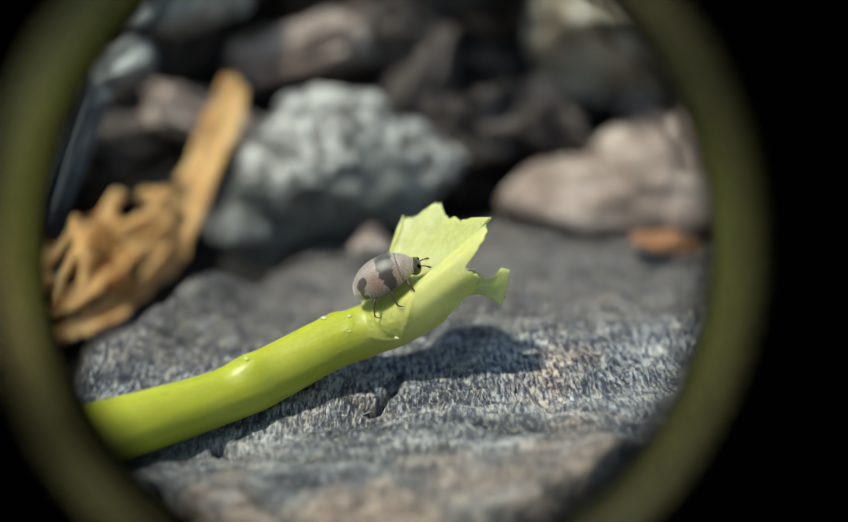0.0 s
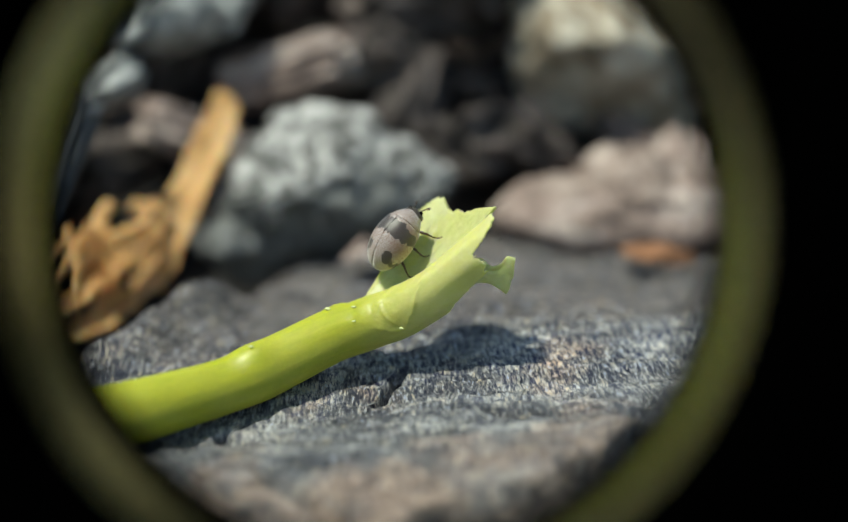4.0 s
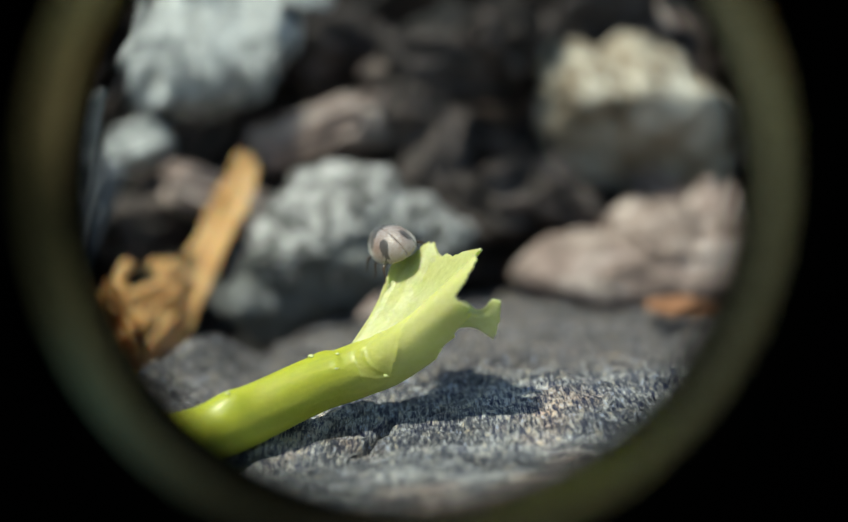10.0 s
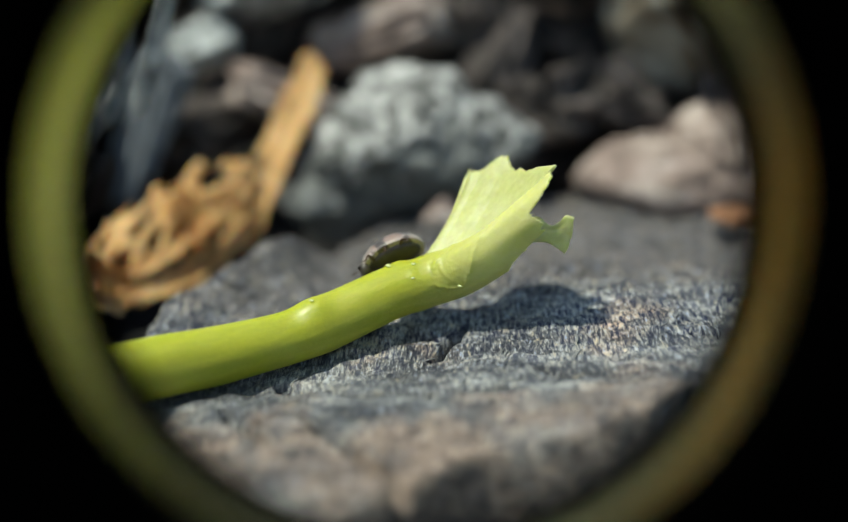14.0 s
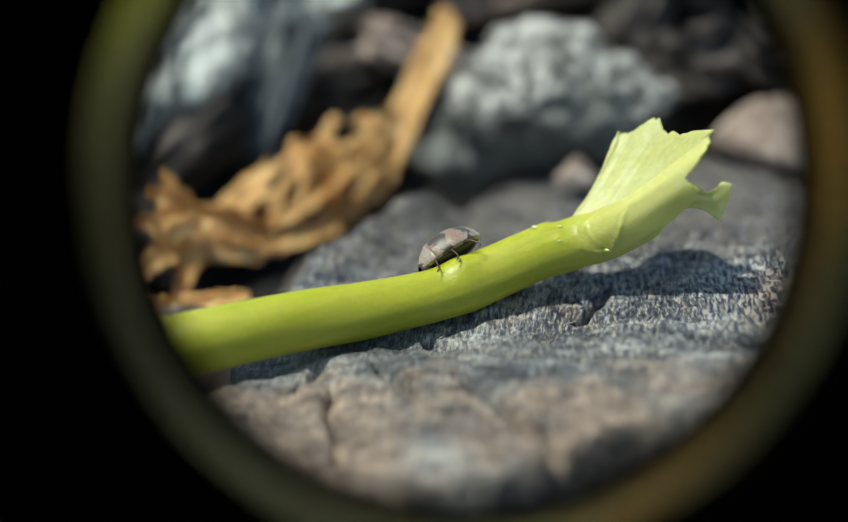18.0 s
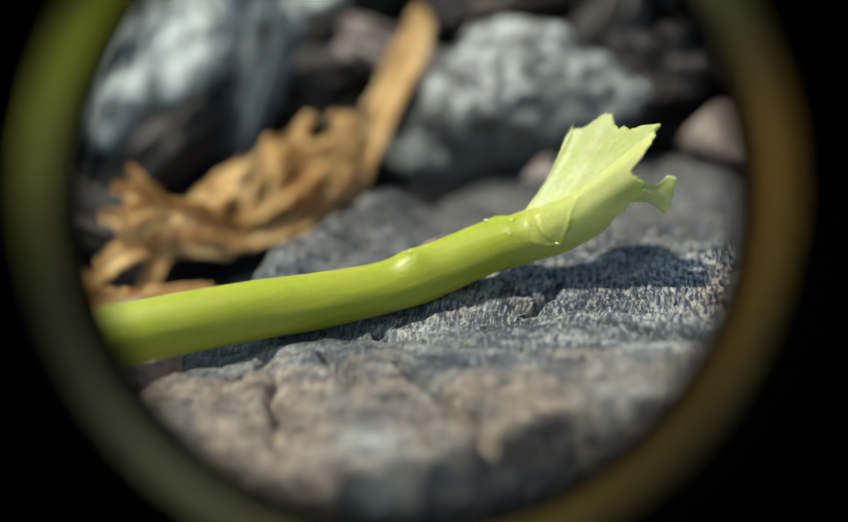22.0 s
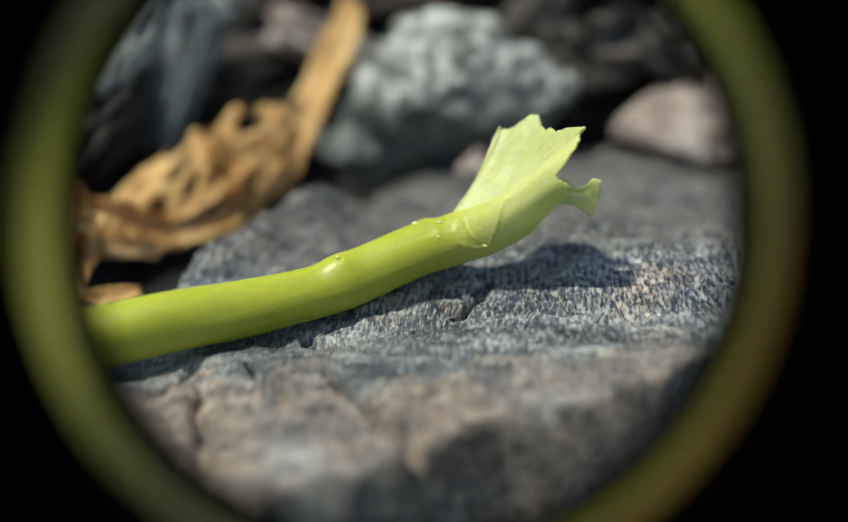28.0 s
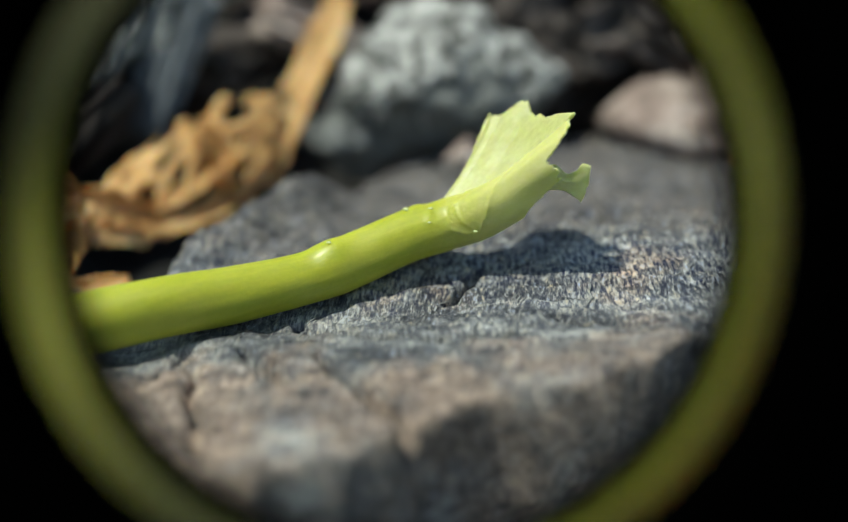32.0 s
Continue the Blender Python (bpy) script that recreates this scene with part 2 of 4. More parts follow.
LEAF = leafy()


def plain(name, colour, rough, spec=0.5, grain=60, amount=0.25):
    m, n, l, b = shader(name)
    g = noise_tex(n, l, coords(n, l, (1, 1, 1)), grain, 4, 0.6)
    lo, hi = tuple(c * (1 - amount) for c in colour), tuple(min(1, c * (1 + amount)) for c in colour)
    l.new(ramp(n, l, g, [(0.35, lo), (0.65, hi)]), b.inputs["Base Color"])
    b.inputs["Roughness"].default_value = rough
    b.inputs["Specular IOR Level"].default_value = spec
    return m


BLACK = plain("black_lens_body", (0.0003, 0.0003, 0.0003), 1.0, 0.0)


def barrel():
    """Inner wall of blackened, polished metal that mirrors what lies before it; an olive tint in its colour paints in
    more green reflection.
    """
    m, n, l, b = shader("polished_barrel")
    g = noise_tex(n, l, coords(n, l, (1, 1, 1)), 2.4, 4, 0.6)
    l.new(ramp(n, l, g, [(0.35, (0.25, 0.245, 0.12)), (0.65, (0.36, 0.36, 0.17))]), b.inputs["Base Color"])
    b.inputs["Metallic"].default_value = 1.0
    b.inputs["Roughness"].default_value = 0.15
    return m


BARREL = barrel()
LEG = plain("brown_beetle_leg", (0.055, 0.028, 0.014), 0.35)
HEAD = plain("dark_beetle_head", (0.045, 0.035, 0.026), 0.4)
DARK = plain("dark_beetle_shell", (0.03, 0.022, 0.02), 0.35)


def elytra():
    """Grey-haired reddish shell with dark patches."""
    m, n, l, b = shader("beetle_shell")
    tc = n.new("ShaderNodeTexCoord")
    v = coords(n, l, (1, 1, 1))
    warp = noise_tex(n, l, v, 22, 4, 0.7)
    hair = noise_tex(n, l, coords(n, l, (0.4, 1, 1)), 300, 4, 0.6)
    base = ramp(n, l, hair, [(0.32, (0.19, 0.095, 0.065)), (0.45, (0.25, 0.175, 0.15)), (0.58, (0.38, 0.34, 0.33))])
    dark = None
    for x, y, r in ((-0.085, 0.062, 0.026), (-0.085, -0.062, 0.026), (0.03, 0.05, 0.034), (0.03, -0.05, 0.034), (0.035, 0.0, 0.038), (0.02, 0.085, 0.028), (0.02, -0.085, 0.028)):
        d = n.new("ShaderNodeVectorMath")
        d.operation = "DISTANCE"
        flat = n.new("ShaderNodeVectorMath")
        flat.operation = "MULTIPLY"
        flat.inputs[1].default_value = (100, 100, 0)
        l.new(tc.outputs["Object"], flat.inputs[0])
        l.new(flat.outputs[0], d.inputs[0])
        d.inputs[1].default_value = (x, y, 0)
        s = n.new("ShaderNodeMath")
        s.operation = "MULTIPLY_ADD"
        l.new(warp, s.inputs[0])
        s.inputs[1].default_value = 0.07
        l.new(d.outputs["Value"], s.inputs[2])
        k = n.new("ShaderNodeMath")
        k.operation = "LESS_THAN"
        l.new(s.outputs[0], k.inputs[0])
        k.inputs[1].default_value = r + 0.035
        if dark is None:
            dark = k.outputs[0]
        else:
            mx = n.new("ShaderNodeMath")
            mx.operation = "MAXIMUM"
            l.new(dark, mx.inputs[0])
            l.new(k.outputs[0], mx.inputs[1])
            dark = mx.outputs[0]
    sides = n.new("ShaderNodeVectorMath")
    sides.operation = "ABSOLUTE"
    l.new(v, sides.inputs[0])
    off = n.new("ShaderNodeVectorMath")
    off.operation = "DISTANCE"
    off.inputs[1].default_value = (0.028, 0.07, 0.07)
    l.new(sides.outputs[0], off.inputs[0])
    # reddish-brown flank patch, which also paints in its coppery sheen
    copper = ramp(n, l, off.outputs["Value"], [(0.02, (0.75, 0.75, 0.75)), (0.07, (0, 0, 0))])
    base = mix(n, l, copper, base, (0.20, 0.095, 0.06))
    l.new(mix(n, l, dark, base, mix(n, l, 0.10, (0.030, 0.022, 0.020), base)), b.inputs["Base Color"])
    b.inputs["Roughness"].default_value = 0.30
    b.inputs["Sheen Weight"].default_value = 0.5
    b.inputs["Sheen Roughness"].default_value = 0.4
    bump(n, l, b, hair, 0.35, 0.004)
    return m


SHELL = elytra()
WART = plain("whitish_wart", (0.58, 0.60, 0.28), 0.35)
FIBRE = plain("pale_wood_fibre", (0.21, 0.205, 0.205), 0.55, 0.4, 30, 0.5)


# ---- helpers for shapes; all in centimetres ----
def mesh_of(name, verts, faces, mat, smooth=True):
    me = bpy.data.meshes.new(name)
    me.from_pydata((np.asarray(verts, float) * CM).tolist(), [], faces)
    me.materials.append(mat)
    me.polygons.foreach_set("use_smooth", [smooth] * len(me.polygons))
    me.update()
    return me


def part(name, data, mat=None, parent=None, label=""):
    """data: (verts, faces) or a bmesh, in centimetres; one mesh object under its thing."""
    if isinstance(data, tuple):
        me = mesh_of(name, *data, mat)
    else:
        bmesh.ops.scale(data, vec=(CM, CM, CM), verts=data.verts)
        me = bpy.data.meshes.new(name)
        data.to_mesh(me)
        data.free()
        me.materials.append(mat)
        me.polygons.foreach_set("use_smooth", [True] * len(me.polygons))
    ob = new(name, me)
    if parent:
        ob.parent = parent
    if label:
        ob["label"] = label
    return ob


def grid_faces(nu, nv, wrap=False):
    """Quads of nu rows by nv columns."""
    out = []
    for i in range(nu - 1):
        for j in range(nv if wrap else nv - 1):
            k = (j + 1) % nv
            out.append((i * nv + j, i * nv + k, (i + 1) * nv + k, (i + 1) * nv + j))
    return out


def lump(size, seed, rough=0.3, detail=4, freq=1.2, flat=0.0, ridge=0.0):
    """A stone or chip: a ball cut by random planes and broken up by noise."""
    rng = random.Random(seed)
    bm = bmesh.new()
    bmesh.ops.create_icosphere(bm, subdivisions=detail, radius=1)
    cuts = [(Vector((rng.uniform(-1, 1), rng.uniform(-1, 1), rng.uniform(-1, 1))).normalized(), rng.uniform(0.55, 0.9)) for _ in range(9)]
    off = Vector((seed * 3.7, seed * 1.3, -seed * 2.1))
    for v in bm.verts:
        p = v.co.copy()
        for nrm, h in cuts:
            over = p.dot(nrm) - h
            if over > 0:
                p -= nrm * over * 0.85
        f = noise.fractal(p * freq + off, 0.9, 2.1, 5)
        g = noise.noise(p * freq * 5 + off)
        p *= 1 + rough * f + 0.25 * rough * g - ridge * abs(noise.noise(p * freq * 2 - off))
        if p.z < -flat:
            p.z = -flat + (p.z + flat) * 0.2
        v.co = Vector((p.x * size[0], p.y * size[1], p.z * size[2]))
    return bm


def tube(points, radii, sides=16, seed=0, wobble=0.0, cap=True, oval=1.0):
    """A swept round body along smooth points."""
    pts = [Vector(p) for p in points]
    n = len(pts)
    verts, prev = [], None
    for i, p in enumerate(pts):
        t = (pts[min(i + 1, n - 1)] - pts[max(i - 1, 0)]).normalized()
        a = Vector((0, 0, 1)) if prev is None else prev
        a = (a - t * a.dot(t)).normalized()
        b = t.cross(a)
        prev = a
        for k in range(sides):
            th = 2 * math.pi * k / sides
            w = 1 + wobble * noise.noise(Vector((math.cos(th) * 1.3, math.sin(th) * 1.3, i * 0.25 + seed)))
            verts.append(p + (a * math.cos(th) * oval + b * math.sin(th)) * radii[i] * w)
    faces = grid_faces(n, sides, True)
    if cap:
        faces += [tuple(range(sides))[::-1], tuple((n - 1) * sides + k for k in range(sides))]
    return verts, faces


def curve_points(ctrl, n):
    """Catmull-Rom points through ctrl (tuples of any length)."""
    c = np.array([ctrl[0]] + list(ctrl) + [ctrl[-1]], float)
    out = []
    for i in range(n):
        u = i / (n - 1) * (len(ctrl) - 1)
        k = min(int(u), len(ctrl) - 2)
        t = u - k
        p0, p1, p2, p3 = c[k], c[k + 1], c[k + 2], c[k + 3]
        out.append(0.5 * (2 * p1 + (p2 - p0) * t + (2 * p0 - 5 * p1 + 4 * p2 - p3) * t * t + (3 * p1 - p0 - 3 * p2 + p3) * t ** 3))
    return np.array(out)


def ribbon(ctrl, width, thick, seed, curl=0.4, n=40, across=7, fray=0.15, turn=None, lumpy=0.12):
    """A curled dry strip with thickness: ctrl are centre points, width a list of widths along it."""
    pts = curve_points(ctrl, n)
    ws = np.interp(np.linspace(0, 1, n), np.linspace(0, 1, len(width)), width)
    rng = random.Random(seed)
    twist0, twist1 = rng.uniform(-0.6, 0.6), rng.uniform(-0.9, 0.9)
    if turn is not None:
        twist0 = twist1 = turn
    top, verts = [], []
    for i in range(n):
        p = Vector(pts[i])
        t = (Vector(pts[min(i + 1, n - 1)]) - Vector(pts[max(i - 1, 0)])).normalized()
        s = t.cross(Vector((0, -0.9, 0.45))).normalized()
        nn = s.cross(t)
        tw = twist0 + (twist1 - twist0) * i / n
        s, nn = s * math.cos(tw) + nn * math.sin(tw), nn * math.cos(tw) - s * math.sin(tw)
        for j in range(across):
            u = j / (across - 1) * 2 - 1
            edge = 1 + fray * noise.noise(Vector((i * 0.45, u * 2, seed)))
            q = p + s * u * ws[i] / 2 * edge + nn * (curl * (u * u - 0.4) * ws[i] / 2 + lumpy * ws[i] * noise.noise(Vector((i * 0.3, u * 1.5, seed + 9))))
            top.append((q, nn))
    verts = [q for q, _ in top] + [q - nn * thick for q, nn in top]
    m = n * across
    faces = grid_faces(n, across)
    faces += [tuple(m + k for k in f)[::-1] for f in faces]
    for i in range(n - 1):
        a, b = i * across, (i + 1) * across
        faces += [(a, b, b + m, a + m), (b + across - 1, a + across - 1, a + across - 1 + m, b + across - 1 + m)]
    for j in range(across - 1):
        faces += [(j + 1, j, j + m, j + 1 + m), (m - across + j, m - across + j + 1, 2 * m - across + j + 1, 2 * m - across + j)]
    return verts, faces


def thing(name, bm_or_data, mat, at, label, category, rot=(0, 0, 0), group="", kind=""):
    ob = part(name, bm_or_data, mat)
    ob.matrix_world = pose(at[0] * CM, at[1] * CM, at[2] * CM, *rot)
    return tagged(ob, label, category, group, kind)


# ---- ground and wood ----
def ground():
    xs = np.concatenate([[-4000, -300, -40, -12, -7], np.linspace(-5, 7, 150), [9, 14, 40, 300, 4000]])
    ys = np.concatenate([[-4000, -300, -40, -10, -5], np.linspace(-3, 9, 150), [11, 16, 40, 300, 4000]])
    verts = []
    for y in ys:
        for x in xs:
            z = -1.15
            if abs(x) < 20 and abs(y) < 20:
                p = Vector((x, y, 0))
                z += max(0, y - 2.6) * 0.62 * (1 if y < 8 else 0.7) + 0.35 * noise.fractal(p * 0.55, 0.9, 2.0, 5) + 0.12 * noise.noise(p * 3.1)
            verts.append((x, y, z))
    ob = part("ground", (verts, grid_faces(len(ys), len(xs))), SOIL)
    return tagged(ob, "dark soil under the wood and chips", "ground", kind="structure")


ground()

OUTLINE = [(-0.64, -1.46), (-0.41, -1.44), (-0.2, -1.37), (0.1, -1.2), (0.42, -1.05), (0.77, -0.92), (1.35, -0.55), (2.2, 0.2), (2.9, 1.1), (2.8, 1.9), (1.5, 2.5), (0.2, 2.4),
           (-0.1, 2.3), (-0.40, 1.95), (-0.66, 1.45), (-0.93, 1.0), (-1.1, 0.55), (-1.2, 0.15), (-1.23, -0.5), (-1.12, -0.78), (-1.2, -1.05), (-1.0, -1.3)]
CRACKS = [((-0.46, -0.49), (-0.15, -0.66), (0.07, -0.69), (0.36, -0.66), (0.47, -0.75)), ((-0.35, -0.83), (-0.2, -0.97), (-0.05, -1.13)),
          ((0.08, -0.31), (0.15, -0.2), (0.23, -0.07)), ((-0.76, -0.86), (-0.70, -1.05), (-0.61, -1.27)), ((-0.88, -0.9), (-0.83, -0.7)), ((0.5, -0.5), (0.62, -0.56), (0.74, -0.6)), ((-0.05, -1.13), (0.02, -1.24)), ((-0.62, -0.72), (-0.5, -0.86), (-0.42, -1.0))]


def seg_distance(px, py, a, b):
    ax, ay, bx, by = *a, *b
    t = np.clip(((px - ax) * (bx - ax) + (py - ay) * (by - ay)) / ((bx - ax) ** 2 + (by - ay) ** 2), 0, 1)
    return np.hypot(px - ax - t * (bx - ax), py - ay - t * (by - ay))


def lattice(px, py, seed):
    """Smooth value noise on arrays, about -1 to 1."""
    rng = np.random.RandomState(seed)
    table = rng.uniform(-1, 1, (64, 64))
    ix, iy = np.floor(px).astype(int), np.floor(py).astype(int)
    fx, fy = px - ix, py - iy
    fx, fy = fx * fx * (3 - 2 * fx), fy * fy * (3 - 2 * fy)
    g = lambda a, b: table[a % 64, b % 64]
    return (g(ix, iy) * (1 - fx) + g(ix + 1, iy) * fx) * (1 - fy) + (g(ix, iy + 1) * (1 - fx) + g(ix + 1, iy + 1) * fx) * fy


def wood_height(px, py):
    inside = np.zeros(px.shape, bool)
    dist = np.full(px.shape, 1e9)
    for a, b in zip(OUTLINE, OUTLINE[1:] + OUTLINE[:1]):
        dist = np.minimum(dist, seg_distance(px, py, a, b))
        cross = (a[1] > py) != (b[1] > py)
        with np.errstate(divide="ignore", invalid="ignore"):
            inside ^= cross & (px < (b[0] - a[0]) * (py - a[1]) / (b[1] - a[1] + 1e-12) + a[0])
    sd = np.where(inside, dist, -dist) + 0.05 * lattice(px * 4, py * 4, 3) + 0.012 * lattice(px * 12, py * 12, 4)
    step = lambda v, a, b: np.clip((v - a) / (b - a), 0, 1) ** 2 * (3 - 2 * np.clip((v - a) / (b - a), 0, 1))
    z = -0.077 + 0.095 * np.clip(px, -1.2, 0.9) + 0.13 * np.clip(-0.3 - py, 0, 0.6)
    z = z - 0.25 * step(py + 0.10 * lattice(px * 2, py * 2, 8), 0.05, 1.55)
    z = z + 0.17 * np.exp(-seg_distance(px, py, (-1.02, 0.35), (-0.62, 1.35)) ** 2 / 0.02) * (1 + 0.45 * lattice(px * 4, py * 3, 41))      # raised splintered edge
    under = np.interp(px, [-1.2, -0.9, -0.1, 0.1, 0.3], [0, 0.015, 0.06, 0.06, 0])
    z = z + under * np.exp(-seg_distance(px, py, (-0.915, -0.52), (0.105, 0.03)) ** 2 / 0.02)      # swelling that the stem rests on, added to narrow the stem's shadow
    ridge = np.exp(-seg_distance(px, py, (-1.02, 0.35), (-0.62, 1.35)) ** 2 / 0.06)
    z = z + ridge * (0.014 * lattice(px * 22 + py * 5, py * 6, 51) + 0.012 * lattice(px * 40, py * 14, 52))
    u, v = px * 0.98 - py * 0.2, px * 0.2 + py * 0.98
    z += 0.030 * lattice(u * 2.2, v * 4.5, 11) + 0.016 * lattice(u * 6, v * 13, 12) + 0.010 * lattice(u * 16, v * 30, 13) + 0.008 * lattice(u * 34, v * 58, 14)
    for k, (c, deep) in enumerate(zip(CRACKS, (0.2, 0.22, 0.1, 0.07, 0.1, 0.16, 0.14, 0.14))):
        for a, b in zip(c, c[1:]):
            z -= deep * np.exp(-(seg_distance(px + 0.02 * lattice(px * 9, py * 9, 20 + k), py + 0.02 * lattice(px * 9, py * 9, 30 + k), a, b) / 0.021) ** 2)
    z -= 0.9 * step(-sd, -0.03, 0.04) * (1 + 0.12 * lattice(px * 5, py * 5, 15))
    return z


def wood_at(x, y):
    return float(wood_height(np.array([float(x)]), np.array([float(y)]))[0])


def wood_slab():
    xs, ys = np.arange(-1.75, 3.3, 0.0125), np.arange(-1.75, 2.9, 0.0125)
    px, py = np.meshgrid(xs, ys)
    z = np.maximum(wood_height(px, py), -1.05)
    verts = np.stack([px.ravel(), py.ravel(), z.ravel()], 1)
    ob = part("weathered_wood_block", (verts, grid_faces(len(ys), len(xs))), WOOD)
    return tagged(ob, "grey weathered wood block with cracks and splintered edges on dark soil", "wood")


WOOD_BLOCK = wood_slab()


def splinters():
    """Raised fibres and slivers of the weathered surface."""
    rng = random.Random(8)
    shapes = []
    for k in range(6):
        n = 7
        pts = [(-0.5 + i / (n - 1), 0.03 * math.sin(i * 1.3 + k), 0.10 * math.sin(math.pi * i / (n - 1)) * (k % 3) * 0.3) for i in range(n)]
        shapes.append(mesh_of("splinter", *tube(pts, [0.02, 0.06, 0.08, 0.08, 0.07, 0.05, 0.01], 6, k, 0.5), FIBRE))
    for k in range(290):
        x, y = rng.uniform(-0.7, 1.5), rng.uniform(-1.15, 0.35)
        if x + 0.2 < y:
            x += 0.8
        ob = new("splinter", shapes[k % 6])
        ob.parent = WOOD_BLOCK
        s = rng.uniform(0.035, 0.09)
        ob.matrix_local = pose(x * CM, y * CM, (wood_at(x, y) + 0.002) * CM, rng.uniform(-30, 30), rng.uniform(-8, 6), rng.gauss(68, 16)) @ Matrix.Diagonal((s, s * rng.uniform(0.35, 0.9), s * 0.5, 1))


# ---- plant stem ----
stem = tagged(new("plant_stem"), "broken yellow-green plant stem with a torn flared end lying on wood", "plant stem")
AXIS = [(-1.75, -1.04, 0.0, 0.118), (-1.3, -0.79, 0.008, 0.115), (-0.915, -0.569, 0.012, 0.112), (-0.705, -0.45, 0.003, 0.109), (-0.47, -0.315, 0.010, 0.104), (-0.36, -0.255, 0.030, 0.112), (-0.284, -0.212, 0.046, 0.109),
        (-0.078, -0.095, 0.104, 0.107), (0.03, -0.055, 0.125, 0.106), (0.105, -0.035, 0.146, 0.107), (0.19, -0.045, 0.187, 0.110), (0.28, -0.067, 0.255, 0.110), (0.37, -0.086, 0.335, 0.114), (0.471, -0.107, 0.424, 0.126), (0.56, -0.125, 0.50, 0.138), (0.63, -0.137, 0.565, 0.148)]


def thick_sheet(top, thick):
    """A grid of points (rows of equal length) given a second face and closed edges."""
    nu, nv = len(top), len(top[0])
    g = np.array(top, float)
    du, dv = np.gradient(g, axis=0), np.gradient(g, axis=1)
    nrm = np.cross(du, dv)
    nrm /= np.linalg.norm(nrm, axis=2, keepdims=True) + 1e-9
    verts = np.concatenate([g.reshape(-1, 3), (g - nrm * thick).reshape(-1, 3)])
    m = nu * nv
    faces = grid_faces(nu, nv)
    faces += [tuple(m + k for k in f)[::-1] for f in faces]
    for i in range(nu - 1):
        a, b = i * nv, (i + 1) * nv
        faces += [(a, b, b + m, a + m), (b + nv - 1, a + nv - 1, a + nv - 1 + m, b + nv - 1 + m)]
    for j in range(nv - 1):
        e = (nu - 1) * nv
        faces += [(j + 1, j, j + m, j + 1 + m), (e + j, e + j + 1, e + j + 1 + m, e + j + m)]
    return verts, faces


def back_flap():
    """The torn sheath wall behind: a fan that opens from the node to a jagged edge."""
    rim = [(0, Vector((0.24, 0.267, 0.511))), (0.16, Vector((0.308, 0.25, 0.523))), (0.36, Vector((0.384, 0.232, 0.586))), (0.52, Vector((0.429, 0.166, 0.553))), (0.74, Vector((0.481, 0.067, 0.573))), (1, Vector((0.559, -0.066, 0.616)))]
    left, right = Vector((0.025, -0.028, 0.183)), Vector((0.267, -0.077, 0.223))
    rows = []
    nu, nv = 34, 90
    smooth_rim = curve_points([r[1] for r in rim], nv)
    for i in range(nu):
        v = i / (nu - 1)
        row = []
        for j in range(nv):
            u = j / (nv - 1)
            top = Vector(smooth_rim[j])
            jag = 0.016 * noise.noise(Vector((u * 17, 1.5, 0))) + 0.011 * noise.noise(Vector((u * 46, 4.5, 0)))
            base = left.lerp(right, u)
            p = base.lerp(top, v) + (top - base).normalized() * jag * v ** 4
            hollow = 0.022 * math.sin(math.pi * u) * math.sin(math.pi * min(1, v * 0.8 + 0.1))
            p += Vector((-0.2, 0.9, -0.1)) * hollow + Vector((0, -1, 0)) * 0.006 * noise.noise(Vector((u * 6, v * 2.5, 7))) - Vector((0.06, 0, 0)) * (1 - u) * math.sin(math.pi * v) * -0.35
            p += Vector((0.0, -1, 0.2)) * (0.0007 * math.sin(u * 31 + v * 2 + 3 * noise.noise(Vector((u * 4, v * 3, 2)))) * v + 0.004 * noise.noise(Vector((u * 13, v * 9, 3))) * v)
            row.append(p)
        rows.append(row)
    return thick_sheet(rows, 0.014)


